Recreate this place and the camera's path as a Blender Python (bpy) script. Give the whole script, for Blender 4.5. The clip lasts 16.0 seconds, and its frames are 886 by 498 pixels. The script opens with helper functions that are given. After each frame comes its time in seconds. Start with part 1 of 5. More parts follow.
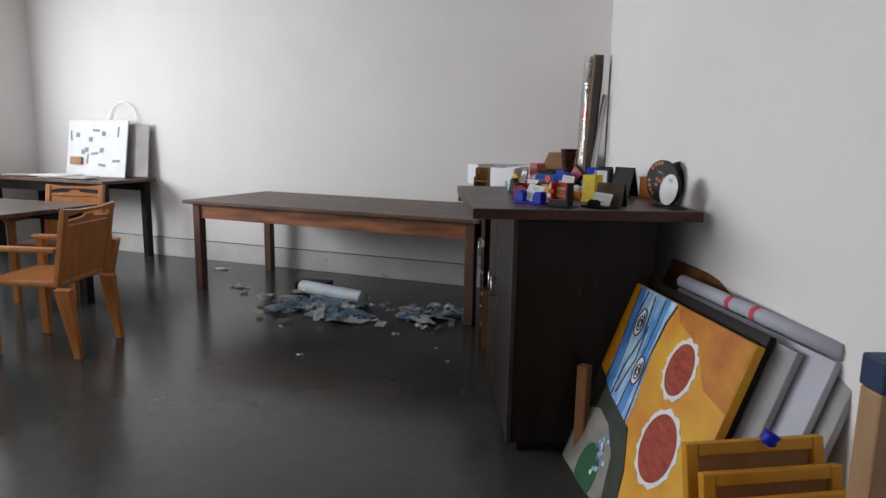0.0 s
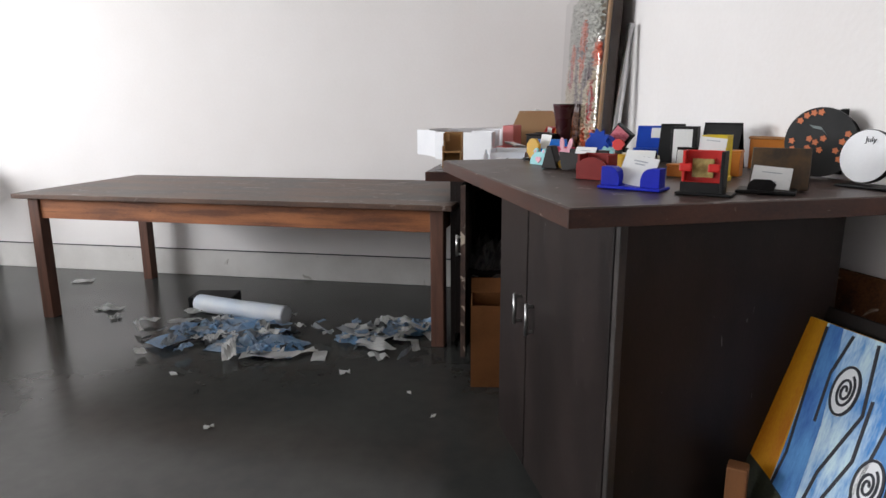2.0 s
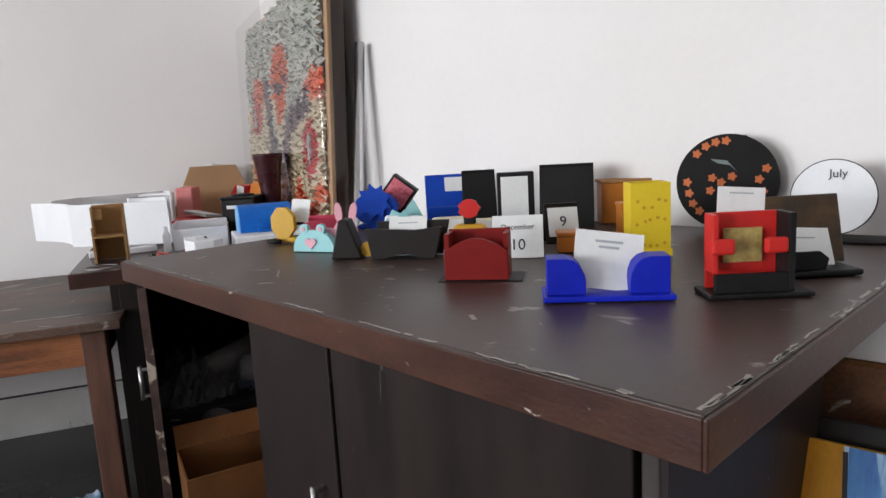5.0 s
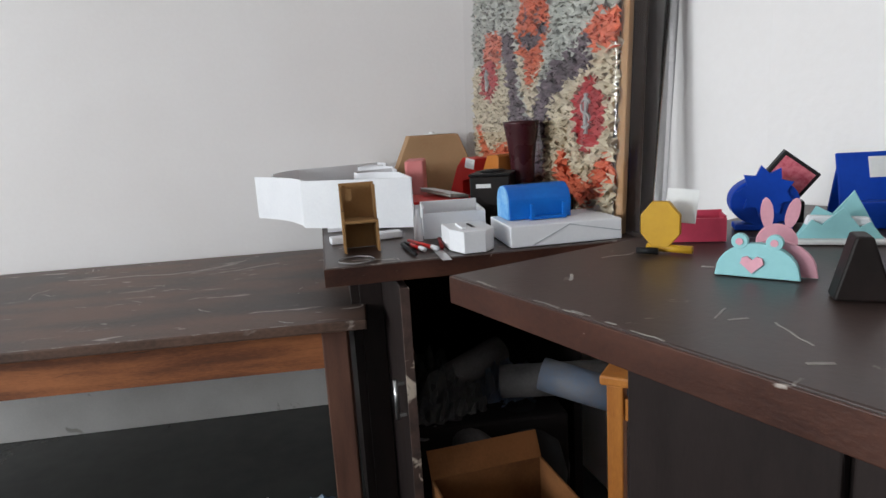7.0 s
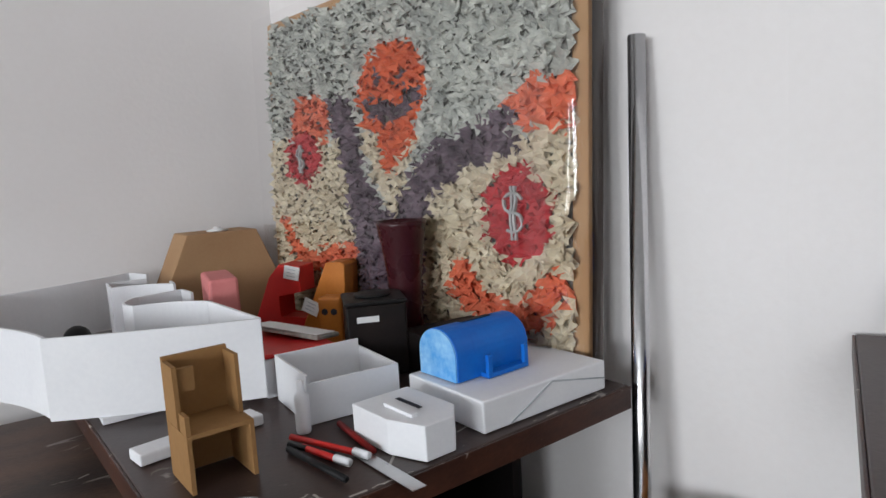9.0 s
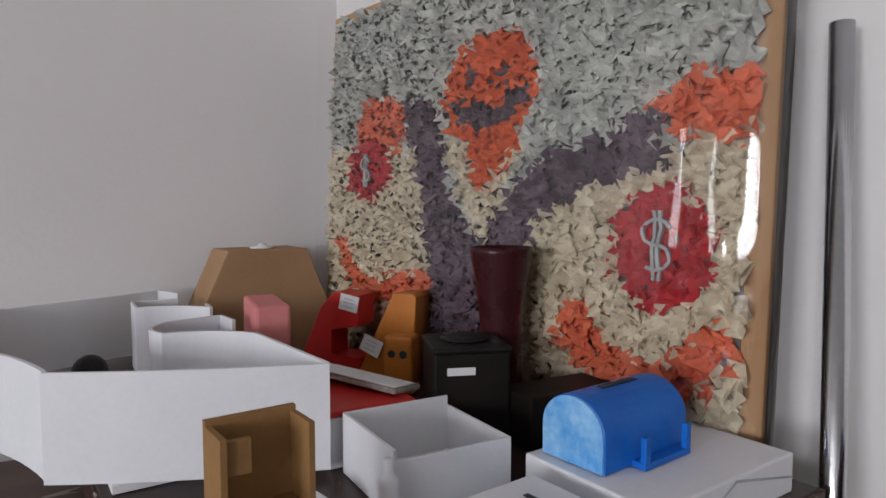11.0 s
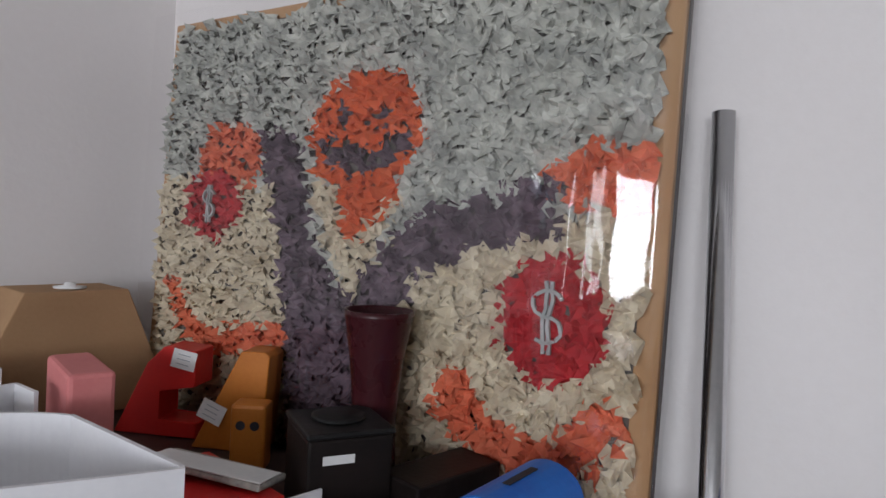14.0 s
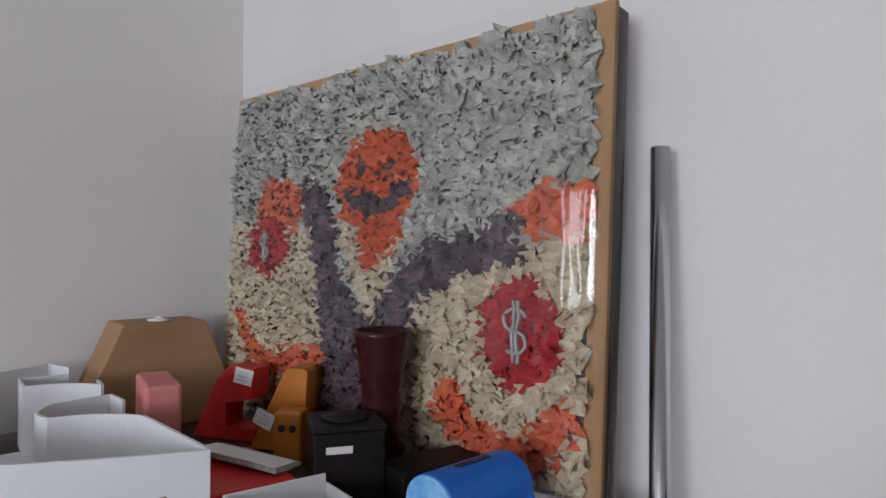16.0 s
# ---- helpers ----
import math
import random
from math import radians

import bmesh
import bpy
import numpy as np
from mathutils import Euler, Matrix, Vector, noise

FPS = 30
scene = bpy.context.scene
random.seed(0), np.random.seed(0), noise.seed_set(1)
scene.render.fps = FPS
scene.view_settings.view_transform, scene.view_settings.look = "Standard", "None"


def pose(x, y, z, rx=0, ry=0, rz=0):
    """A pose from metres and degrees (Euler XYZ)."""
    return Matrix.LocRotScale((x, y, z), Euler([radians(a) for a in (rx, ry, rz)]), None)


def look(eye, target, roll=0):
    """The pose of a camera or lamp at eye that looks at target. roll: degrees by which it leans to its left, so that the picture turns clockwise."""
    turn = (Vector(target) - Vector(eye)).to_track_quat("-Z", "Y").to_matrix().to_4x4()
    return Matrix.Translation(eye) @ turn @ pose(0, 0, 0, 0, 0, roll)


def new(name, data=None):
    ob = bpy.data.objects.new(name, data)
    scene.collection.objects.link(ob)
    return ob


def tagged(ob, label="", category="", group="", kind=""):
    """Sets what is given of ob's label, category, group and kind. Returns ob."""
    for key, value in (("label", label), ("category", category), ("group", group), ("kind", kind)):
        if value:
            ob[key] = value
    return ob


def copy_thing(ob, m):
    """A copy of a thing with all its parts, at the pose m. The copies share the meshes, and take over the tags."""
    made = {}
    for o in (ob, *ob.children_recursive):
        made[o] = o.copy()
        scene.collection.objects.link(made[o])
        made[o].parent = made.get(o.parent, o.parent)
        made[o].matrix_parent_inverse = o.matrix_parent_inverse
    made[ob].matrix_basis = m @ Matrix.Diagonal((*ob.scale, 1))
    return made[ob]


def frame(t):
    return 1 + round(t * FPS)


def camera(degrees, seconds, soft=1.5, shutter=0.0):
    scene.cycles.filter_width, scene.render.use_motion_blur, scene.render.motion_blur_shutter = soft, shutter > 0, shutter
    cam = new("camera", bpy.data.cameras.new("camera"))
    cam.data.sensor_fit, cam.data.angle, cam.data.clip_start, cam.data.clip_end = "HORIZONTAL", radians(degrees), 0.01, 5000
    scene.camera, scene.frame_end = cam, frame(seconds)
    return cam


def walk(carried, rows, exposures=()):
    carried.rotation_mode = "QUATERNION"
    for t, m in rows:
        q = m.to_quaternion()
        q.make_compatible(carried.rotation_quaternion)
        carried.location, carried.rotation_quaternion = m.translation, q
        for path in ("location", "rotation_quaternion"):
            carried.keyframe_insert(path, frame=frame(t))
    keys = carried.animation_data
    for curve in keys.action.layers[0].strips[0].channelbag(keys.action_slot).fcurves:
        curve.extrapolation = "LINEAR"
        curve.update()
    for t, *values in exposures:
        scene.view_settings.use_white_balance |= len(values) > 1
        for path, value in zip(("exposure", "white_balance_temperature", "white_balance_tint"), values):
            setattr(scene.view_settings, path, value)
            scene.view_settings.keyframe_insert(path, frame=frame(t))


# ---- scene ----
cam = camera(69.1, 16.0)
PATH = [
    (0, (0.643, -5.348, 1.296), (-0.054, -3.504, 0.959), 1.1),
    (0.5, (0.418, -5.113, 1.27), (-0.306, -3.287, 0.893), -0.5),
    (1, (0.215, -4.876, 1.28), (-0.472, -3.036, 0.903), -3.4),
    (1.5, (0.092, -4.588, 1.25), (-0.622, -2.765, 0.84), 2.5),
    (2, (-0.095, -4.304, 1.229), (-0.47, -2.387, 0.801), -0.3),
    (2.5, (-0.204, -4.036, 1.231), (-0.186, -2.094, 0.752), -0.9),
    (3, (-0.245, -3.806, 1.211), (-0.116, -1.868, 0.736), 4.1),
    (3.5, (-0.301, -3.579, 1.229), (0.195, -1.68, 0.848), -1.9),
    (3.7, (-0.322, -3.489, 1.233), (0.364, -1.643, 0.885), -2.6),
    (5.8, (-0.428, -3.327, 1.226), (0.25, -1.466, 0.946), -3.8),
    (6, (-0.444, -3.265, 1.234), (0.016, -1.333, 0.999), -2.9),
    (6.5, (-0.5, -3.127, 1.245), (-0.515, -1.17, 0.833), -0.1),
    (7, (-0.671, -2.874, 1.254), (-0.393, -0.931, 0.87), -3.5),
    (7.5, (-0.728, -2.654, 1.262), (-0.34, -0.728, 0.885), -2.0),
    (8, (-0.744, -2.444, 1.266), (-0.243, -0.536, 0.932), -1.4),
    (8.5, (-0.826, -2.258, 1.315), (0.156, -0.543, 1.005), -3.2),
    (8.7, (-0.88, -2.19, 1.348), (0.25, -0.562, 1.073), -4.1),
    (10.8, (-0.82, -1.879, 1.352), (0.378, -0.286, 1.198), -2.0),
    (11, (-0.839, -1.8, 1.317), (0.282, -0.149, 1.182), 0.0),
    (11.5, (-0.862, -1.567, 1.292), (0.484, -0.095, 1.142), -0.7),
    (12, (-0.904, -1.433, 1.311), (0.775, -0.347, 1.274), 0.4),
    (12.5, (-0.946, -1.363, 1.359), (0.868, -0.524, 1.384), 3.3),
    (13, (-0.957, -1.389, 1.344), (0.796, -0.424, 1.348), 2.0),
    (13.5, (-0.907, -1.494, 1.345), (0.743, -0.367, 1.272), 3.2),
    (14, (-0.848, -1.647, 1.379), (0.696, -0.378, 1.314), 3.3),
    (14.5, (-0.892, -1.755, 1.361), (0.66, -0.5, 1.228), 0.9),
    (15, (-0.908, -1.843, 1.378), (0.592, -0.533, 1.198), -0.4),
    (15.5, (-0.868, -1.887, 1.398), (0.599, -0.53, 1.334), 0.6),
    (16, (-0.846, -1.93, 1.396), (0.468, -0.422, 1.401), 0.5),
]
walk(cam, [(t, look(eye, target, roll)) for t, eye, target, roll in PATH],
     exposures=[(0, 0.2, 6500, 10), (0.5, 0.42, 6500, 10), (1, 0.48, 6500, 10), (2, 0.78, 6600, 11), (2.5, 0.86, 6600, 11), (3.7, 0.84, 6550, 11), (6, 0.7, 6450, 9), (6.5, 0.6, 6400, 8), (7, 0.66, 6400, 8), (8, 0.78, 6400, 9), (8.5, 0.68, 6400, 9), (11, 0.12, 6500, 14), (12, 0.2, 6450, 13), (12.5, 0.18, 6450, 13), (13.5, 0.08, 6400, 14), (15, 0.16, 6300, 13), (16, 0.04, 6300, 13)])

# ---- light ----
world = bpy.data.worlds.new("sky")
scene.world = world
world.use_nodes = True
wn = world.node_tree
sky = wn.nodes.new("ShaderNodeTexSky")
sky.sky_type, sky.sun_disc, sky.sun_elevation, sky.sun_rotation = "NISHITA", False, radians(40), radians(90)
wn.links.new(sky.outputs[0], wn.nodes["Background"].inputs[0])
wn.nodes["Background"].inputs[1].default_value = 0.12
sun = new("sun", bpy.data.lights.new("sun", "SUN"))
sun.data.energy, sun.data.angle, sun.data.color = 1.0, radians(12), (1, 0.96, 0.9)
sun.matrix_world = look((8, -2, 8), (0, -2, 0))


def window_light(name, x, y, z, w, h, target, watts):
    ob = new(name, bpy.data.lights.new(name, "AREA"))
    ob.data.shape, ob.data.size, ob.data.size_y, ob.data.energy = "RECTANGLE", w, h, watts
    ob.data.color = (0.93, 0.97, 1.0)
    ob.matrix_world = look((x, y, z), target)


# daylight that enters by the windows of the west wall
window_light("window_light", -6.36, -0.95, 1.75, 0.32, 1.25, (0, -0.95, 1.75), 8)
window_light("window_light", -6.36, -2.75, 1.75, 1.5, 1.25, (0, -2.75, 1.75), 104)
window_light("window_light", -6.36, -4.95, 1.75, 1.5, 1.25, (0, -4.95, 1.75), 95)

# ---- materials ----


def mat(name, c1, c2=None, scale=8.0, rough=0.6, bump=0.1, metal=0.0, fine=120.0, spots=None, amount=0.5, stretch=(1, 1, 1), spec=0.3):
    """Two colours mixed by coarse and fine noise; spots: a third colour in small worn flecks."""
    m = bpy.data.materials.new(name)
    m.use_nodes = True
    nt = m.node_tree
    b = nt.nodes["Principled BSDF"]
    co = nt.nodes.new("ShaderNodeTexCoord")
    mp = nt.nodes.new("ShaderNodeMapping")
    mp.inputs["Scale"].default_value = stretch
    nt.links.new(co.outputs["Object"], mp.inputs[0])
    n1 = nt.nodes.new("ShaderNodeTexNoise")
    n1.inputs["Scale"].default_value, n1.inputs["Detail"].default_value = scale, 6
    n2 = nt.nodes.new("ShaderNodeTexNoise")
    n2.inputs["Scale"].default_value, n2.inputs["Detail"].default_value = fine, 3
    for n in (n1, n2):
        nt.links.new(mp.outputs[0], n.inputs["Vector"])
    c2 = c2 or tuple(v * 0.8 for v in c1)
    r = nt.nodes.new("ShaderNodeValToRGB")
    r.color_ramp.elements[0].position, r.color_ramp.elements[1].position = 0.5 - amount * 0.4, 0.5 + amount * 0.4
    r.color_ramp.elements[0].color, r.color_ramp.elements[1].color = (*c2, 1), (*c1, 1)
    add = nt.nodes.new("ShaderNodeMath")
    add.operation = "MULTIPLY_ADD"
    add.inputs[1].default_value = 0.3
    nt.links.new(n2.outputs[0], add.inputs[0])
    sub = nt.nodes.new("ShaderNodeMath")
    sub.operation = "SUBTRACT"
    sub.inputs[1].default_value = 0.15
    nt.links.new(n1.outputs[0], sub.inputs[0])
    nt.links.new(sub.outputs[0], add.inputs[2])
    nt.links.new(add.outputs[0], r.inputs[0])
    colour = r.outputs[0]
    if spots:
        n3 = nt.nodes.new("ShaderNodeTexNoise")
        n3.inputs["Scale"].default_value, n3.inputs["Detail"].default_value, n3.inputs["Distortion"].default_value = spots[1], 4, 1.2
        nt.links.new(mp.outputs[0], n3.inputs["Vector"])
        r3 = nt.nodes.new("ShaderNodeValToRGB")
        r3.color_ramp.elements[0].position, r3.color_ramp.elements[1].position = spots[2], spots[2] + 0.06
        nt.links.new(n3.outputs[0], r3.inputs[0])
        mx = nt.nodes.new("ShaderNodeMix")
        mx.data_type = "RGBA"
        nt.links.new(r3.outputs[0], mx.inputs[0])
        nt.links.new(colour, mx.inputs[6])
        mx.inputs[7].default_value = (*spots[0], 1)
        colour = mx.outputs[2]
    nt.links.new(colour, b.inputs["Base Color"])
    b.inputs["Metallic"].default_value = metal
    b.inputs["Specular IOR Level"].default_value = spec
    rr = nt.nodes.new("ShaderNodeMapRange")
    rr.inputs["To Min"].default_value, rr.inputs["To Max"].default_value = max(0.02, rough - 0.1), min(1, rough + 0.1)
    nt.links.new(n1.outputs[0], rr.inputs[0])
    nt.links.new(rr.outputs[0], b.inputs["Roughness"])
    if bump:
        bp = nt.nodes.new("ShaderNodeBump")
        bp.inputs["Strength"].default_value, bp.inputs["Distance"].default_value = bump, 0.004
        nt.links.new(n2.outputs[0], bp.inputs["Height"])
        nt.links.new(bp.outputs[0], b.inputs["Normal"])
    return m


WALL = mat("wall_paint", (0.8, 0.77, 0.765), (0.76, 0.725, 0.715), 1.6, 0.7, 0.15, fine=60)
DADO = mat("skirting_paint", (0.68, 0.66, 0.64), (0.58, 0.56, 0.54), 4, 0.6, 0.2, spots=((0.36, 0.34, 0.31), 9, 0.68))
CEIL = mat("ceiling_paint", (0.8, 0.79, 0.77), None, 2, 0.8, 0.1)
FLOOR = mat("wet_floor", (0.06, 0.061, 0.058), (0.036, 0.037, 0.036), 1.3, 0.2, 0.02, fine=14, spec=0.32)
LAMINATE = mat("dark_laminate", (0.07, 0.044, 0.038), (0.04, 0.026, 0.023), 5, 0.38, 0.06, spots=((0.26, 0.23, 0.21), 17, 0.66), spec=0.35)
EDGE = mat("counter_edge", (0.075, 0.028, 0.017), (0.03, 0.012, 0.009), 7, 0.4, 0.1, spots=((0.4, 0.34, 0.3), 24, 0.68), stretch=(1, 1, 2))
CABINET = mat("cabinet_dark", (0.026, 0.018, 0.0165), (0.013, 0.0095, 0.009), 5, 0.42, 0.05, spots=((0.12, 0.11, 0.11), 22, 0.72), stretch=(2, 2, 0.5), spec=0.2)
# cabinet laminate taken down to near black, for the shade inside
INSIDE_SHADE = mat("cabinet_inside_shade", (0.01, 0.008, 0.008), None, 5, 0.7, 0.05, spec=0.1)
TABLETOP = mat("table_top", (0.135, 0.078, 0.056), (0.04, 0.027, 0.022), 3.2, 0.42, 0.16, spots=((0.34, 0.29, 0.26), 11, 0.65), amount=0.3, stretch=(0.6, 2, 1))
WOOD_RED = mat("apron_wood", (0.4, 0.145, 0.055), (0.14, 0.05, 0.025), 3.5, 0.5, 0.2, spots=((0.08, 0.04, 0.025), 9, 0.66), amount=0.35, stretch=(0.6, 4, 6))
LEG_WOOD = mat("leg_wood", (0.16, 0.075, 0.05), (0.085, 0.04, 0.03), 6, 0.5, 0.15, stretch=(5, 5, 0.6))
CHAIR_WOOD = mat("chair_wood", (0.5, 0.2, 0.055), (0.36, 0.13, 0.035), 7, 0.35, 0.08, stretch=(3, 3, 0.7))
CARDBOARD = mat("cardboard", (0.42, 0.26, 0.14), (0.36, 0.21, 0.11), 6, 0.85, 0.1)
CARD_DARK = mat("box_card", (0.4, 0.2, 0.08), (0.28, 0.13, 0.055), 6, 0.8, 0.1)
WHITE = mat("white_board", (0.82, 0.82, 0.84), (0.74, 0.74, 0.77), 5, 0.6, 0.05)
PAPER = mat("paper", (0.8, 0.8, 0.79), (0.7, 0.7, 0.7), 8, 0.8, 0.1)
GREYPAPER = mat("dirty_paper", (0.5, 0.52, 0.55), (0.27, 0.29, 0.32), 9, 0.7, 0.3)
BLUEPAPER = mat("blue_sheet", (0.22, 0.42, 0.68), (0.5, 0.58, 0.68), 6, 0.45, 0.2)
INK = mat("ink", (0.03, 0.03, 0.04), None, 8, 0.6, 0)
CHROME = mat("chrome", (0.7, 0.7, 0.71), (0.5, 0.5, 0.52), 4, 0.18, 0, 1.0)
STEEL = mat("handle_steel", (0.55, 0.55, 0.55), None, 8, 0.3, 0, 1.0)
BLACK = mat("black_paint", (0.008, 0.008, 0.009), (0.014, 0.013, 0.013), 12, 0.5, 0.1, spec=0.2)
BROWNBLACK = mat("brown_black", (0.018, 0.012, 0.011), (0.009, 0.007, 0.0065), 12, 0.5, 0.1, spec=0.2)
RED = mat("red_paint", (0.62, 0.025, 0.02), (0.5, 0.02, 0.018), 10, 0.4, 0.08)
DARKRED = mat("dark_red", (0.22, 0.013, 0.011), (0.16, 0.01, 0.009), 10, 0.45, 0.08, spec=0.15)
MAROON = mat("maroon_glaze", (0.05, 0.009, 0.012), (0.034, 0.006, 0.009), 14, 0.28, 0.15)
BLUE = mat("blue_paint", (0.007, 0.018, 0.45), (0.006, 0.014, 0.34), 10, 0.45, 0.08, spec=0.2)
AZURE = mat("azure_paint", (0.006, 0.06, 0.44), (0.005, 0.042, 0.34), 10, 0.45, 0.08, spec=0.2)
SKYBLUE = mat("sky_blue_paint", (0.006, 0.165, 0.62), (0.008, 0.11, 0.5), 6, 0.4, 0.08)
PALEBLUE = mat("mailbox_end", (0.38, 0.66, 0.9), (0.02, 0.26, 0.7), 11, 0.4, 0.08)
YELLOW = mat("yellow_paint", (0.75, 0.56, 0.03), (0.68, 0.48, 0.02), 10, 0.5, 0.08)
OCHRE = mat("ochre_paint", (0.6, 0.34, 0.02), (0.5, 0.27, 0.02), 10, 0.45, 0.08)
ORANGE = mat("orange_wood", (0.55, 0.19, 0.03), (0.45, 0.14, 0.02), 8, 0.4, 0.08)
PINK = mat("pink_card", (0.72, 0.26, 0.25), (0.64, 0.2, 0.2), 8, 0.6, 0.08)
HOTPINK = mat("hot_pink", (0.65, 0.07, 0.13), None, 8, 0.5, 0.05)
LIGHTPINK = mat("light_pink", (0.8, 0.4, 0.48), None, 8, 0.5, 0.05)
TEAL = mat("pale_teal", (0.32, 0.62, 0.64), (0.27, 0.55, 0.58), 8, 0.5, 0.05)
FLOWER = mat("flower_orange", (0.62, 0.17, 0.06), None, 12, 0.5, 0.1)
CURTAIN = mat("window_frame_paint", (0.42, 0.37, 0.3), None, 6, 0.7, 0.1)
TAN = mat("tan_wood", (0.4, 0.24, 0.13), (0.3, 0.17, 0.09), 6, 0.6, 0.1, stretch=(3, 3, 0.6))
NEWS = mat("newsprint", (0.5, 0.48, 0.43), (0.3, 0.29, 0.27), 60, 0.8, 0.1)

GLASS = bpy.data.materials.new("clear_film")
GLASS.use_nodes = True
gb = GLASS.node_tree
for n in list(gb.nodes):
    if n.type != "OUTPUT_MATERIAL":
        gb.nodes.remove(n)
tr, gl, mxs, fr = (gb.nodes.new(k) for k in ("ShaderNodeBsdfTransparent", "ShaderNodeBsdfGlossy", "ShaderNodeMixShader", "ShaderNodeFresnel"))
gl.inputs["Roughness"].default_value = 0.03
fr.inputs["IOR"].default_value = 1.66
wave = gb.nodes.new("ShaderNodeTexNoise")
wave.inputs["Scale"].default_value, wave.inputs["Detail"].default_value = 7, 2
fb = gb.nodes.new("ShaderNodeBump")
fb.inputs["Strength"].default_value, fb.inputs["Distance"].default_value = 0.3, 0.01
co = gb.nodes.new("ShaderNodeTexCoord")
mp = gb.nodes.new("ShaderNodeMapping")
mp.inputs["Scale"].default_value = (2.2, 1, 0.5)
gb.links.new(co.outputs["Object"], mp.inputs[0])
gb.links.new(mp.outputs[0], wave.inputs["Vector"])
gb.links.new(wave.outputs[0], fb.inputs["Height"])
gb.links.new(fb.outputs[0], gl.inputs["Normal"])
gb.links.new(fr.outputs[0], mxs.inputs[0])
gb.links.new(tr.outputs[0], mxs.inputs[1])
gb.links.new(gl.outputs[0], mxs.inputs[2])
gb.links.new(mxs.outputs[0], gb.nodes["Material Output"].inputs[0])

# ---- mesh helpers ----


def mesh_of(bm, name, m, smooth=False):
    me = bpy.data.meshes.new(name)
    bmesh.ops.recalc_face_normals(bm, faces=bm.faces)
    bm.to_mesh(me)
    bm.free()
    for mm in (m if isinstance(m, (list, tuple)) else [m]):
        me.materials.append(mm)
    if smooth:
        for p in me.polygons:
            p.use_smooth = True
    return me


def add_box(bm, x0, y0, z0, x1, y1, z1, bevel=0.0, index=0):
    r = bmesh.ops.create_cube(bm, size=1, matrix=Matrix.Translation(((x0 + x1) / 2, (y0 + y1) / 2, (z0 + z1) / 2)) @ Matrix.Diagonal((abs(x1 - x0), abs(y1 - y0), abs(z1 - z0), 1)))
    faces = {f for v in r["verts"] for f in v.link_faces}
    for f in faces:
        f.material_index = index
    if bevel:
        e = {e for v in r["verts"] for e in v.link_edges}
        bmesh.ops.bevel(bm, geom=list(e), offset=bevel, segments=2, affect="EDGES", profile=0.5)


def box(name, m, x0, y0, z0, x1, y1, z1, bevel=0.002):
    bm = bmesh.new()
    add_box(bm, x0, y0, z0, x1, y1, z1, bevel)
    return mesh_of(bm, name, m)


def prism(name, m, outline, y0, y1, bevel=0.0, smooth=False):
    """An outline in x and z, pushed from y0 to y1."""
    bm = bmesh.new()
    a = [bm.verts.new((x, y0, z)) for x, z in outline]
    b = [bm.verts.new((x, y1, z)) for x, z in outline]
    bm.faces.new(a), bm.faces.new(b[::-1])
    for i in range(len(a)):
        j = (i + 1) % len(a)
        bm.faces.new((a[i], b[i], b[j], a[j]))
    if bevel:
        bmesh.ops.bevel(bm, geom=list(bm.edges), offset=bevel, segments=2, affect="EDGES", profile=0.5)
    return mesh_of(bm, name, m, smooth)


def disc_outline(r, n=40, cx=0.0, cz=0.0, a0=0.0, a1=360.0, rz=None):
    full = abs(a1 - a0) >= 360
    k = n if full else n + 1
    return [(cx + r * math.cos(radians(a0 + (a1 - a0) * i / n)), cz + (rz or r) * math.sin(radians(a0 + (a1 - a0) * i / n))) for i in range(k)]


def lathe(name, m, profile, n=40):
    bm = bmesh.new()
    rings = [[bm.verts.new((r * math.cos(2 * math.pi * i / n), r * math.sin(2 * math.pi * i / n), z)) for i in range(n)] for r, z in profile]
    for a, b in zip(rings, rings[1:]):
        for i in range(n):
            bm.faces.new((a[i], a[(i + 1) % n], b[(i + 1) % n], b[i]))
    bm.faces.new(rings[0])
    bm.faces.new(rings[-1])
    me = mesh_of(bm, name, m, True)
    return me


def rod(name, m, p, q, r, n=12):
    p, q = Vector(p), Vector(q)
    bm = bmesh.new()
    turn = (q - p).to_track_quat("Z", "Y").to_matrix().to_4x4()
    bmesh.ops.create_cone(bm, cap_ends=True, segments=n, radius1=r, radius2=r, depth=(q - p).length, matrix=Matrix.Translation((p + q) / 2) @ turn)
    return mesh_of(bm, name, m, True)


def ribbon(name, m, points, z0, z1, thick):
    """An upright sheet along a line in the plan."""
    bm = bmesh.new()
    pts = [Vector((x, y, 0)) for x, y in points]
    left, right = [], []
    for i, p in enumerate(pts):
        d = (pts[min(i + 1, len(pts) - 1)] - pts[max(i - 1, 0)]).normalized()
        nrm = Vector((-d.y, d.x, 0)) * thick / 2
        left.append(p + nrm), right.append(p - nrm)
    loop = left + right[::-1]
    a = [bm.verts.new((p.x, p.y, z0)) for p in loop]
    b = [bm.verts.new((p.x, p.y, z1)) for p in loop]
    n = len(pts)
    for i in range(len(a)):
        j = (i + 1) % len(a)
        bm.faces.new((a[i], a[j], b[j], b[i]))
    for vs in (a, b):
        for i in range(n - 1):
            k = 2 * n - 1 - i
            bm.faces.new((vs[i], vs[i + 1], vs[k - 1], vs[k]))
    return mesh_of(bm, name, m)


def thing(name, m, label, category, group="", kind=""):
    ob = new(name)
    ob.empty_display_size = 0.05
    ob.matrix_world = m
    return tagged(ob, label, category, group, kind)


def part(owner, name, me, m=None, label=""):
    ob = new(name, me)
    ob.parent = owner
    if m is not None:
        ob.matrix_basis = m
    if label:
        tagged(ob, label)
    return ob


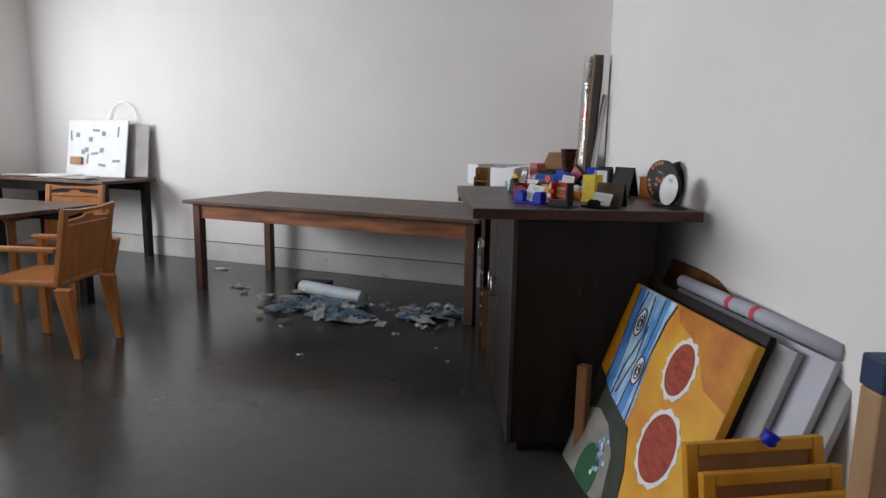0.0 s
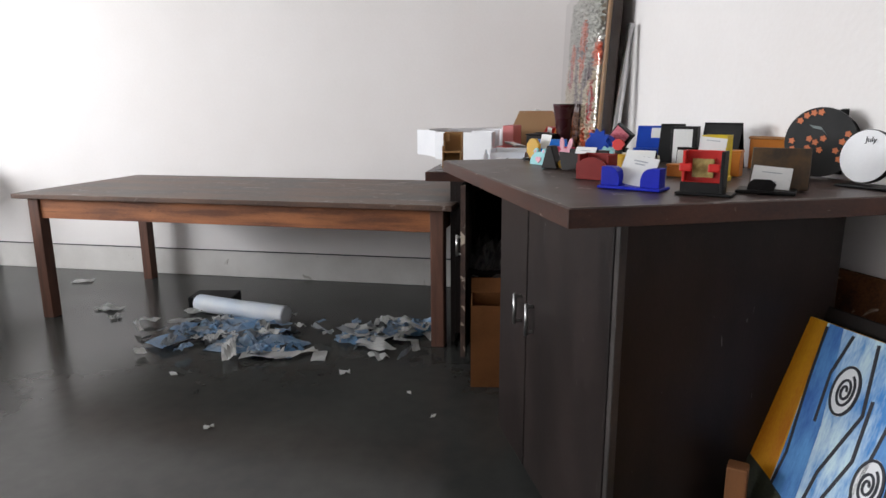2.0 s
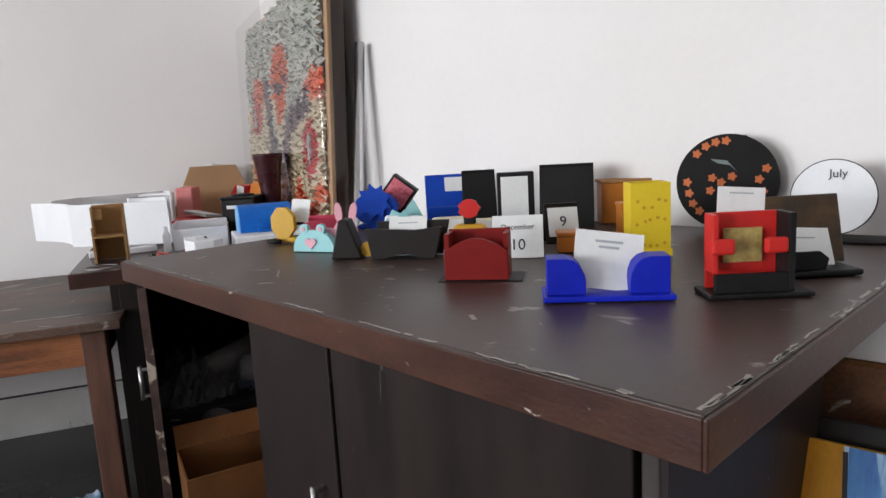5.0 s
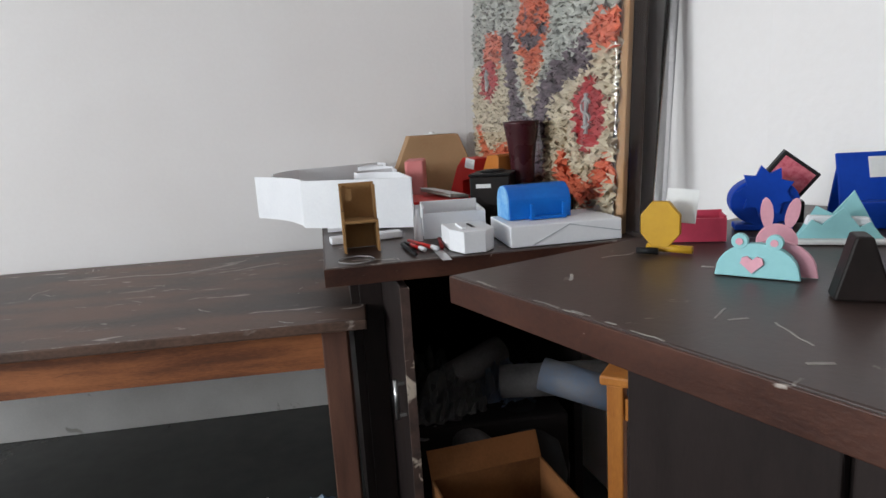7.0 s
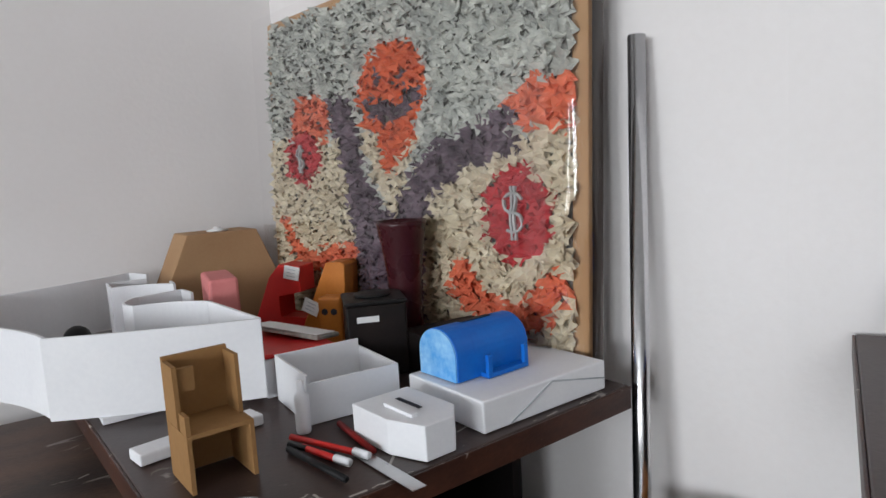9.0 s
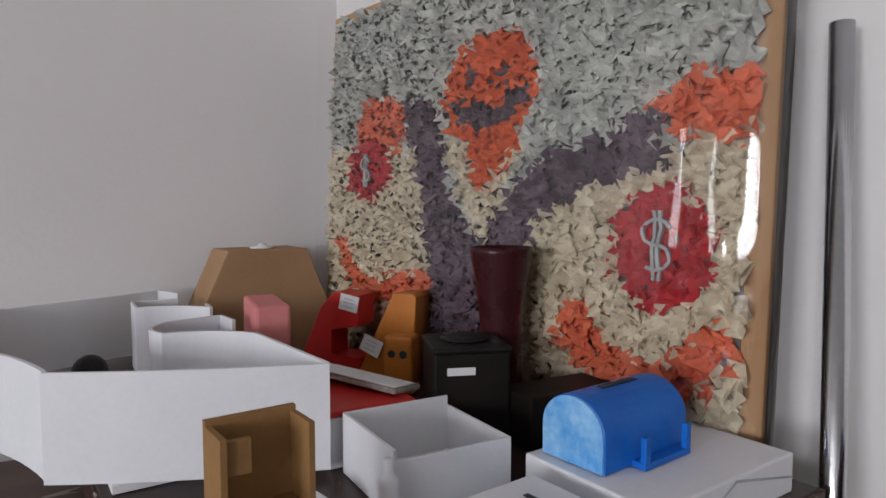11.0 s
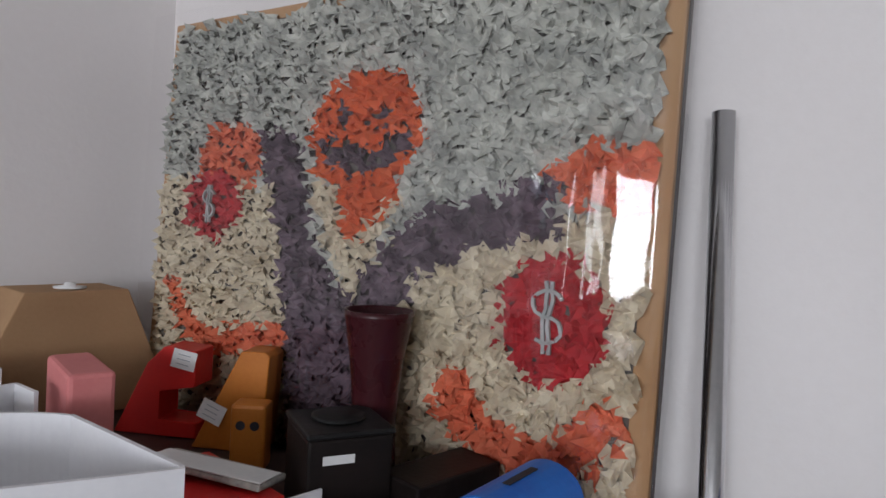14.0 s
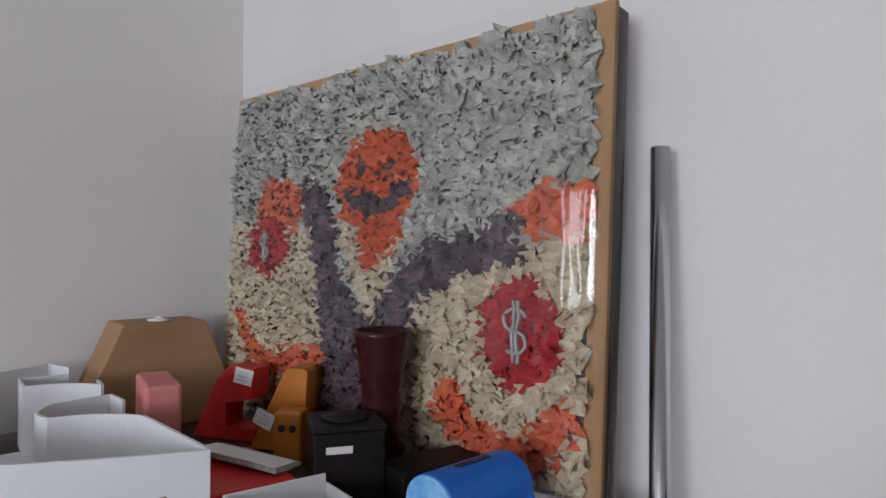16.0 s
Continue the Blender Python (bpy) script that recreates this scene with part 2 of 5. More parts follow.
def single(name, me, m, label, category, group="", kind=""):
    ob = new(name, me)
    ob.matrix_world = m
    return tagged(ob, label, category, group, kind)


def writing(owner, text, size, m, ink=INK):
    c = bpy.data.curves.new("writing", "FONT")
    c.body, c.size, c.align_x, c.align_y, c.extrude = text, size, "CENTER", "CENTER", 0.0002
    tmp = bpy.data.objects.new("writing", c)
    scene.collection.objects.link(tmp)
    bpy.context.view_layer.update()
    me = bpy.data.meshes.new_from_object(tmp)
    bpy.data.objects.remove(tmp)
    me.materials.clear()
    me.materials.append(ink)
    return part(owner, "writing", me, m)


I4 = Matrix.Identity(4)

# ---- room ----
H = 3.0


def wall(name, points, z0=0.0, z1=H, m=WALL, thick=0.2):
    """Wall whose inner face runs along the points of the plan; its thickness lies to the left of the way."""
    bm = bmesh.new()
    pts = [Vector((x, y, 0)) for x, y in points]
    out = []
    for i, p in enumerate(pts):
        d = (pts[min(i + 1, len(pts) - 1)] - pts[max(i - 1, 0)]).normalized()
        out.append(p + Vector((-d.y, d.x, 0)) * thick)
    n = len(pts)
    rows = [[bm.verts.new((p.x, p.y, z)) for p in side] for side in (pts, out) for z in (z0, z1)]
    for i in range(n - 1):
        for a, b in ((0, 1), (2, 3), (0, 2), (1, 3)):
            bm.faces.new((rows[a][i], rows[a][i + 1], rows[b][i + 1], rows[b][i]))
    for i in (0, n - 1):
        bm.faces.new((rows[0][i], rows[1][i], rows[3][i], rows[2][i]))
    return tagged(new(name, mesh_of(bm, name, m)), kind="structure")


X0, Y0 = -6.4, -7.5
# the east wall bends gently outwards past the corner
EAST = [(2.75, -7.7), (0.78, -2.85), (0.42, -2.02), (0.24, -1.58), (0.15, -1.25), (0.09, -0.8), (0.0, 0.0)]
wall("wall_east", EAST[::-1])
wall("wall_north", [(X0, 0), (0.0, 0)])
bm = bmesh.new()
WIN = [(-1.4, -0.5), (-3.5, -2.0), (-5.7, -4.2)]
ys = [0.0]
for y1, y0 in WIN:
    ys += [y0, y1]
ys.append(Y0)
for a, b in zip(ys[::2], ys[1::2]):
    add_box(bm, X0 - 0.2, b, 0, X0, a, H)
for y1, y0 in WIN:
    add_box(bm, X0 - 0.2, y1, 0, X0, y0, 1.1)
    add_box(bm, X0 - 0.2, y1, 2.4, X0, y0, H)
tagged(new("wall_west", mesh_of(bm, "wall_west", WALL)), kind="structure")
bm = bmesh.new()
add_box(bm, X0, Y0 - 0.2, 0, 2.9, Y0, H)
tagged(new("wall_south", mesh_of(bm, "wall_south", WALL)), kind="structure")
tagged(new("floor", box("floor", FLOOR, X0 - 0.2, Y0 - 0.2, -0.2, 3.1, 0.2, 0, 0)), kind="structure")
tagged(new("ceiling", box("ceiling", CEIL, X0 - 0.2, Y0 - 0.2, H, 3.1, 0.2, H + 0.15, 0)), kind="structure")
tagged(new("baseboard_north", box("baseboard", DADO, X0, -0.014, 0, -0.05, 0.0, 0.195, 0.004)), kind="structure")
tagged(new("trim_north", box("trim", INK, X0, -0.017, 0.196, -0.05, 0.0, 0.2005, 0)), kind="structure")
tagged(new("ground", box("ground", mat("ground", (0.12, 0.13, 0.1), None, 0.3, 0.9, 0.2), -300, -300, -0.4, 300, 300, -0.25, 0)), kind="structure")


def window(name, m, w, h):
    ob = new(name)
    ob.matrix_world = m
    tagged(ob, kind="structure")
    bm = bmesh.new()
    for x0, x1, z0, z1 in ((0, 0.05, 0, h), (w - 0.05, w, 0, h), (0.05, w - 0.05, 0, 0.05), (0.05, w - 0.05, h - 0.05, h), (w / 2 - 0.03, w / 2 + 0.03, 0.05, h - 0.05)):
        add_box(bm, x0, -0.03, z0, x1, 0.03, z1, 0.003)
    part(ob, "frame", mesh_of(bm, "frame", CURTAIN))
    for i in range(1, int(w / 0.13)):
        if abs(i * 0.13 - w / 2) > 0.05:
            part(ob, "bar", rod("bar", CURTAIN, (i * 0.13, 0.05, 0.03), (i * 0.13, 0.05, h - 0.03), 0.007, 8))


for i, (y1, y0) in enumerate(WIN):
    window("window_%d" % (i + 1), pose(X0 - 0.12, y1, 1.1, 0, 0, 90), y0 - y1, 1.3)

# ---- counters ----
C1 = pose(-0.09, -3.09, 0, 0, 0, 22.5)


def handle(owner, m):
    h = part(owner, "handle", rod("handle", STEEL, (-0.022, 0, -0.05), (-0.022, 0, 0.05), 0.0065), m, "chrome bar handle")
    for z in (-0.045, 0.036):
        part(owner, "handle_post", box("post", STEEL, -0.022, -0.005, z, 0, 0.005, z + 0.009, 0.002), m)


c1 = thing("counter_cabinet", C1, "dark brown laminate counter cabinet with closed doors, scuffed top", "cabinet")
part(c1, "worktop", box("worktop", LAMINATE, 0, 0, 1.012, 0.86, 1.17, 1.045, 0.003))
for x0, y0, x1, y1 in ((-0.004, -0.004, 0.86, 0), (-0.004, 0, 0, 1.17), (0, 1.17, 0.86, 1.174)):
    part(c1, "edging", box("edging", EDGE, x0, y0, 1.006, x1, y1, 1.0435, 0.001), None, "dark red-brown worn edge strip")
part(c1, "body", box("body", CABINET, 0.186, 0.137, 0.05, 0.74, 1.01, 1.011, 0.003))
part(c1, "plinth", box("plinth", BLACK, 0.22, 0.17, 0.0, 0.72, 0.99, 0.05, 0.002))
part(c1, "side_strip", box("strip", mat("grey_edge_strip", (0.055, 0.046, 0.044), (0.03, 0.026, 0.025), 12, 0.4, 0.1), 0.166, 0.121, 0.05, 0.1855, 0.142, 1.0, 0.003))
for y0, y1, hy in ((0.152, 0.715, 0.655), (0.725, 1.005, 0.77)):
    d = part(c1, "door", box("door", CABINET, 0.168, y0, 0.07, 0.1845, y1, 0.985, 0.003))
    handle(d, pose(0.168, hy, 0.6))

c2 = thing("corner_cabinet", pose(-0.735, -1.425, 0, 0, 0, 2), "dark brown laminate corner cabinet with one door hanging open", "cabinet")
part(c2, "worktop", box("worktop", LAMINATE, 0, 0, 0.912, 0.775, 1.36, 0.945, 0.003))
part(c2, "edging", box("edging", EDGE, -0.004, -0.004, 0.902, 0.775, 0, 0.9435, 0.001), None, "dark red-brown worn edge strip")
part(c2, "edging", box("edging", EDGE, -0.004, 0, 0.902, 0, 1.36, 0.9435, 0.001))
part(c2, "side_panel", box("side", CABINET, 0.06, 0.35, 0.0, 0.085, 1.3, 0.911, 0.001))
# inner boards have the cabinet's inside shade put into their colour
part(c2, "side_panel", box("side", INSIDE_SHADE, 0.665, 0.2, 0.0, 0.69, 1.3, 0.911, 0.001))
part(c2, "back_panel", box("back", INSIDE_SHADE, 0.085, 1.27, 0.0, 0.665, 1.3, 0.911, 0.001))
part(c2, "bottom_board", box("bottom", INSIDE_SHADE, 0.085, 0.36, 0.05, 0.665, 1.27, 0.07, 0.001))
part(c2, "stile", box("stile", CABINET, 0.085, 0.345, 0.05, 0.15, 0.362, 0.911, 0.002))
d = part(c2, "door", box("door", CABINET, 0, -0.37, 0.06, 0.02, 0.0, 0.89, 0.003), pose(0.15, 0.35, 0, 0, 0, 2), "open cabinet door with chipped edge")
part(d, "chipped_edge", box("edge", mat("chipped", (0.1, 0.06, 0.05), (0.04, 0.028, 0.024), 20, 0.6, 0.3, spots=((0.5, 0.42, 0.34), 14, 0.58)), -0.001, -0.374, 0.062, 0.021, -0.37, 0.888, 0.001))
handle(d, pose(0, -0.33, 0.6))

# ---- long table ----
TA = pose(-3.25, -1.16, 0, 0, 0, -1.6)
TL, TD = 2.6, 1.1
tb = thing("long_table", TA, "long worn wooden work table with dark scratched top", "table")
part(tb, "table_top", box("table_top", TABLETOP, 0, 0, 0.732, TL, TD, 0.76, 0.004))
for x0, y0, x1, y1 in ((0.125, 0.07, TL - 0.125, 0.095), (0.125, TD - 0.095, TL - 0.125, TD - 0.07), (0.07, 0.125, 0.095, TD - 0.125), (TL - 0.095, 0.125, TL - 0.07, TD - 0.125)):
    part(tb, "apron", box("apron", WOOD_RED, x0, y0, 0.61, x1, y1, 0.731, 0.002), None, "reddish brown apron rail")
leg = box("leg", LEG_WOOD, -0.035, -0.035, 0, 0.035, 0.035, 0.731, 0.004)
for x in (0.09, TL - 0.09):
    for y in (0.09, TD - 0.09):
        part(tb, "leg", leg, pose(x, y, 0))

SCRATCH = mat("pale_scratch", (0.42, 0.39, 0.36), (0.3, 0.27, 0.25), 30, 0.7, 0.1)


def scratches(owner, count, lx, ly, z, seed):
    """Pale streaks, drips and chips worn into a top."""
    r = random.Random(seed)
    for k in range(count):
        x, y, a = r.uniform(0.04, lx - 0.04), r.uniform(0.03, ly - 0.03), r.choice((0, 3.1)) + r.gauss(0, 0.7)
        n, s = (r.randint(4, 9), r.uniform(0.006, 0.014)) if r.random() < 0.45 else (3, r.uniform(0.004, 0.008))
        pts = [(x, y)]
        for i in range(n):
            a += r.gauss(0, 0.25)
            x, y = min(lx - 0.01, max(0.01, x + s * math.cos(a))), min(ly - 0.01, max(0.01, y + s * math.sin(a)))
            pts.append((x, y))
        part(owner, "scratch", ribbon("scratch", SCRATCH, pts, z, z + 0.0004, r.uniform(0.0015, 0.0055)))


scratches(tb, 60, TL, TD, 0.7601, 3)
# long dried drips of paint on the table
for pts in ([(1.5, 0.86), (1.62, 0.83), (1.75, 0.84), (1.88, 0.81), (1.98, 0.84), (2.06, 0.9), (2.13, 0.97)], [(1.95, 0.83), (2.03, 0.85), (2.1, 0.92)], [(2.12, 0.78), (2.2, 0.83), (2.27, 0.86)], [(0.9, 0.7), (1.0, 0.71), (1.12, 0.69)], [(1.2, 0.5), (1.26, 0.52), (1.36, 0.51)]):
    part(tb, "paint_drip", ribbon("drip", SCRATCH, [(x + 0.006 * math.sin(40 * x), y) for x, y in pts], 0.7601, 0.7607, 0.009))
scratches(c1, 34, 0.86, 1.17, 1.0451, 8)
scratches(c2, 6, 0.6, 0.12, 0.9451, 4)


def worn_edge(owner, count, length, along, z, seed):
    """Pale chips and rubbed streaks where the laminate has worn along an edge."""
    r = random.Random(seed)
    for k in range(count):
        a = r.uniform(0.0, length - 0.05)
        n, d = r.randint(2, 5), r.uniform(0.0015, 0.007)
        pts = [(a + r.uniform(0.004, 0.012) * i, d + r.uniform(-0.001, 0.002)) for i in range(n)]
        pts = [(p + 0.002 * i, q) if along == "x" else (q, p + 0.002 * i) for i, (p, q) in enumerate(pts)]
        pts = sorted(pts, key=lambda p: p[0 if along == "x" else 1])
        part(owner, "worn_chip", ribbon("chip", SCRATCH, pts, z, z + 0.0004, r.uniform(0.0015, 0.004)))


worn_edge(c1, 34, 0.86, "x", 1.0452, 21)
worn_edge(c1, 22, 1.17, "y", 1.0452, 22)
worn_edge(c2, 14, 0.77, "x", 0.9452, 23)
worn_edge(tb, 40, TL, "x", 0.7602, 24)

# ---- paper mural ----
MW, MH = 1.145, 0.865
n_ = Vector((1, 0.13, -0.05)).normalized()
d_ = Vector((0.13, -1, 0)).normalized()
u_ = n_.cross(d_)
if u_.z < 0:
    u_ = -u_
MM = Matrix(((d_.x, -n_.x, u_.x, -0.135), (d_.y, -n_.y, u_.y, -0.19), (d_.z, -n_.z, u_.z, 0.95), (0, 0, 0, 1)))
# local x along the board, y out of its face, z up it
mural = thing("paper_mural", MM, "large collage of crumpled paper scraps on brown board under clear film", "picture")
part(mural, "backing_board", box("board", mat("brown_board", (0.5, 0.31, 0.17), (0.42, 0.24, 0.12), 5, 0.8, 0.1), 0, -0.018, -0.004, MW, -0.003, MH, 0.003))
part(mural, "stretcher", box("stretcher", mat("dark_stretcher", (0.075, 0.04, 0.028), (0.035, 0.02, 0.015), 6, 0.5, 0.15, spots=((0.3, 0.26, 0.23), 16, 0.7), stretch=(2, 2, 0.5)), 0.004, -0.062, -0.004, MW - 0.004, -0.0185, MH - 0.004, 0.004), None, "dark brown wooden back frame")


def inside(p, poly):
    x, y = p
    r = False
    for (x1, y1), (x2, y2) in zip(poly, poly[1:] + poly[:1]):
        if (y1 > y) != (y2 > y) and x < (x2 - x1) * (y - y1) / (y2 - y1) + x1:
            r = not r
    return r


def near(p, line, r):
    x, y = p
    for (x1, y1), (x2, y2) in zip(line, line[1:]):
        k = max(0, min(1, ((x - x1) * (x2 - x1) + (y - y1) * (y2 - y1)) / ((x2 - x1) ** 2 + (y2 - y1) ** 2)))
        if math.hypot(x - x1 - k * (x2 - x1), y - y1 - k * (y2 - y1)) < r:
            return True
    return False


def ell(p, cx, cy, rx, ry):
    return ((p[0] - cx) / rx) ** 2 + ((p[1] - cy) / ry) ** 2 < 1


TRUNK = [(0.32, 0.60), (0.43, 0.60), (0.475, 0.47), (0.52, 0.37), (0.587, 0.275), (0.64, 0.36), (0.728, 0.45), (0.86, 0.48), (0.99, 0.53), (0.985, 0.42), (0.844, 0.4), (0.747, 0.35), (0.708, 0.26), (0.70, 0.0), (0.46, 0.0), (0.43, 0.25), (0.395, 0.42)]


def scrap_colour(p):
    x, z = p
    for cx, cz, s in ((0.198, 0.452, 1.0), (0.985, 0.305, 1.3)):
        dx, dz = (x - cx) / s, (z - cz) / s
        if abs(dx) < 0.02 and abs(dz) < 0.03:
            return "red"
    if ell(p, 0.2, 0.454, 0.085, 0.072) or ell(p, 0.985, 0.303, 0.088, 0.095):
        return "red"
    if ell(p, 0.546, 0.627, 0.021, 0.02) or ell(p, 0.645, 0.624, 0.021, 0.02) or near(p, [(0.522, 0.572), (0.55, 0.548), (0.6, 0.54), (0.65, 0.548), (0.675, 0.57)], 0.024):
        return "purple"
    if ell(p, 0.598, 0.6, 0.128, 0.112) or inside(p, [(0.5, 0.53), (0.70, 0.53), (0.665, 0.46), (0.61, 0.4), (0.585, 0.4), (0.55, 0.47)]):
        return "orange"
    if ell(p, 0.24, 0.55, 0.1, 0.07) or ell(p, 1.065, 0.515, 0.095, 0.052):
        return "coral"
    if near(p, [(0.09, 0.27), (0.12, 0.21), (0.19, 0.17), (0.3, 0.17), (0.41, 0.2)], 0.026) or near(p, [(0.83, 0.16), (0.88, 0.11), (0.96, 0.08), (1.03, 0.1), (1.09, 0.16)], 0.036):
        return "coral"
    if inside(p, TRUNK):
        return "purple"
    if inside(p, [(0.475, 0.49), (0.70, 0.49), (0.6, 0.27)]):
        return "cream"
    if x < 0.45:
        return "cream" if z < 0.52 - 0.1 * x else "grey"
    if x > 0.68:
        return "cream" if z < 0.42 + 0.12 * (x - 0.7) else "grey"
    return "grey"


SC = {
    "grey": ((0.6, 0.6, 0.545), (0.37, 0.375, 0.345)), "cream": ((0.72, 0.64, 0.49), (0.56, 0.475, 0.35)), "purple": ((0.21, 0.15, 0.185), (0.08, 0.055, 0.072)),
    "orange": ((0.78, 0.17, 0.06), (0.62, 0.11, 0.035)), "coral": ((0.8, 0.22, 0.12), (0.64, 0.15, 0.075)), "red": ((0.56, 0.045, 0.055), (0.44, 0.03, 0.038)), "silver": ((0.5, 0.52, 0.52), (0.3, 0.32, 0.32)),
}
SCM = {}
for k, (a, b) in SC.items():
    m = mat(k + "_tissue", a, b, 25, 0.7, 0.3, fine=160, amount=0.35)
    SCM[k] = m
rng = random.Random(5)
# added dark sheet: its colour supplies the shade in gaps between scraps
part(mural, "gap_shade_sheet", box("base", mat("gap_shade_sheet", (0.17, 0.15, 0.135), (0.1, 0.09, 0.085), 20, 0.9, 0.2), 0.022, -0.0025, 0.004, MW - 0.034, -0.0005, MH - 0.026, 0), None, "dark sheet standing in for shade between the scraps")


def scrap_points(size, r):
    """A torn corner of paper, folded into ridges and lifted at the edges."""
    k = r.choice((5, 6, 7))
    a0 = r.random() * 6.28
    rim = []
    for i in range(k):
        a = a0 + 6.283 * (i + r.uniform(-0.3, 0.3)) / k
        d = size * r.uniform(0.6, 1.2)
        rim.append(Vector((d * math.cos(a), (r.uniform(0.45, 1.4) if i % 2 else r.uniform(-0.3, 0.3)) * size, d * math.sin(a))))
    return [Vector((r.uniform(-0.3, 0.3) * size, r.uniform(-0.1, 0.55) * size, r.uniform(-0.3, 0.3) * size))] + rim


heaps = {k: bmesh.new() for k in SC}
shapes = {}
pieces = 0
step = 0.0158
nx, nz = int(MW / step), int(MH / step)
for iz in range(nz + 1):
    for ix in range(nx + 1):
        x = 0.015 + ix * (MW - 0.03) / nx + rng.uniform(-0.009, 0.009)
        z = 0.008 + iz * (MH - 0.02) / nz + rng.uniform(-0.009, 0.009)
        edge = 0.012 + 0.014 * noise.noise((x * 7, z * 7, 0)) + 0.006
        if x < edge or x > MW - edge - 0.014 or z > MH - edge:
            continue
        key = scrap_colour((x + rng.uniform(-0.006, 0.006), z + rng.uniform(-0.006, 0.006)))
        size = rng.uniform(0.0125, 0.021) * (0.85 + 0.35 * x / MW) * (0.42 if key == "silver" else 1) * (0.75 if key == "purple" and 0.5 < x < 0.7 and z > 0.5 else 1)
        if 0.52 < x < 0.70 and 0.4 < z < 0.74 and pieces < 290 and key in ("orange", "purple"):
            kk = (key, rng.randrange(6))
            if kk not in shapes:
                bm = bmesh.new()
                v = [bm.verts.new(p) for p in scrap_points(0.019 if key == "orange" else 0.014, rng)]
                for i in range(1, len(v)):
                    bm.faces.new((v[0], v[i], v[i % (len(v) - 1) + 1]))
                shapes[kk] = mesh_of(bm, "scrap", SCM[key])
            part(mural, "paper_scrap", shapes[kk], pose(x, 0.001, z, 0, rng.uniform(0, 360), 0))
            pieces += 1
            continue
        bm = heaps[key]
        off = Vector((x, 0.001 + (0.008 if key == "silver" else 0), z))
        v = [bm.verts.new(p + off) for p in scrap_points(size, rng)]
        for i in range(1, len(v)):
            bm.faces.new((v[0], v[i], v[i % (len(v) - 1) + 1]))
for k, bm in heaps.items():
    if not bm.verts:
        bm.free()
        continue
    me = bpy.data.meshes.new(k + "_scraps")
    bm.to_mesh(me)
    bm.free()
    me.materials.append(SCM[k])
    tagged(part(mural, k + "_scraps", me), kind="stuff")
# grey twisted-paper signs on the two red discs
for cx, cz, s in ((0.198, 0.452, 0.72), (0.985, 0.305, 0.98)):
    top = [(0.024 * s * math.cos(a), 0.021 * s + 0.02 * s * math.sin(a)) for a in [0.35 + 0.5 * k for k in range(9)]]
    low = [(0.024 * s * math.cos(a), -0.019 * s + 0.02 * s * math.sin(a)) for a in [1.75 - 0.5 * k for k in range(9)]]
    bars = [[(dx * s + 0.002 * s * math.sin(k), 0.055 * s - 0.0138 * s * k) for k in range(9)] for dx in (-0.004, 0.005)]
    for pts in (top + low, *bars):
        part(mural, "paper_sign", ribbon("sign", SCM["silver"], [(x + rng.uniform(-0.0016, 0.0016), z) for x, z in pts], 0, 0.006, 0.0055 * s), pose(cx, 0.024, cz, 90))
# the film is stretched over the board and bulges a little
bm = bmesh.new()
gx, gz = 90, 30


def film_depth(i, j):
    """Stretched flat to the left, rippled and curling back round the free edge."""
    u, v = i / gx, j / gz
    curl = max(0.0, u - 0.86) / 0.14
    ripple = 0.25 + 0.75 * min(1.0, max(0.0, (u - 0.6) / 0.3))
    return 0.03 + 0.026 * v * (1 - 0.2 * v) + 0.006 * math.sin(math.pi * u) - 0.017 * curl * curl + ripple * (0.0045 * noise.noise((i * 0.28, j * 0.035, 3)) + 0.0026 * noise.noise((i * 0.62, j * 0.07, 9)))


grid = [[bm.verts.new((MW * i / gx, film_depth(i, j), MH * j / gz)) for i in range(gx + 1)] for j in range(gz + 1)]
for j in range(gz):
    for i in range(gx):
        bm.faces.new((grid[j][i], grid[j][i + 1], grid[j + 1][i + 1], grid[j + 1][i]))
side = [bm.verts.new((MW + 0.004 + 0.004 * noise.noise((j * 0.5, 1, 1)), -0.055, MH * j / gz)) for j in range(gz + 1)]
for j in range(gz):
    bm.faces.new((grid[j][gx], side[j], side[j + 1], grid[j + 1][gx]))
film_ob = part(mural, "plastic_film", mesh_of(bm, "film", GLASS, True), None, "clear glossy plastic film")
film_ob.visible_shadow = False

# ---- poles beside the mural ----
for (p, q, r, lab) in (((-0.012, -1.452, 0.0), (0.142, -1.352, 1.572), 0.0165, "chrome steel tube leaning on the wall"),):
    single("metal_pole", rod("pole", CHROME if r > 0.015 else STEEL, p, q, r, 24), I4, lab, "pole", "poles beside the mural")

# ---- things on the corner cabinet ----
Z2 = 0.9465
single("vase", lathe("vase", MAROON, [(0.036, 0), (0.04, 0.004), (0.038, 0.05), (0.035, 0.12), (0.037, 0.17), (0.044, 0.23), (0.054, 0.29), (0.0555, 0.299), (0.052, 0.299), (0.042, 0.23), (0.03, 0.15), (0.028, 0.02)]), pose(-0.13, -0.935, Z2), "tall dark maroon glazed vase with flared rim", "vase")

bb = thing("black_box", pose(-0.312, -1.0, Z2, 0, 0, -24), "black painted wooden box with rounded lid and white tag", "box")
part(bb, "body", box("body", BROWNBLACK, 0, 0, 0, 0.12, 0.12, 0.145, 0.004))
part(bb, "lid", box("lid", BLACK, -0.003, -0.003, 0.1455, 0.123, 0.123, 0.154, 0.004))
part(bb, "knob", lathe("knob", BLACK, [(0.036, 0), (0.039, 0.002), (0.039, 0.004), (0.035, 0.006), (0.005, 0.0065)], 28), pose(0.06, 0.065, 0.1542))
part(bb, "tag", box("tag", PAPER, 0.02, -0.0015, 0.112, 0.064, -0.0005, 0.124, 0), None, "white paper tag")
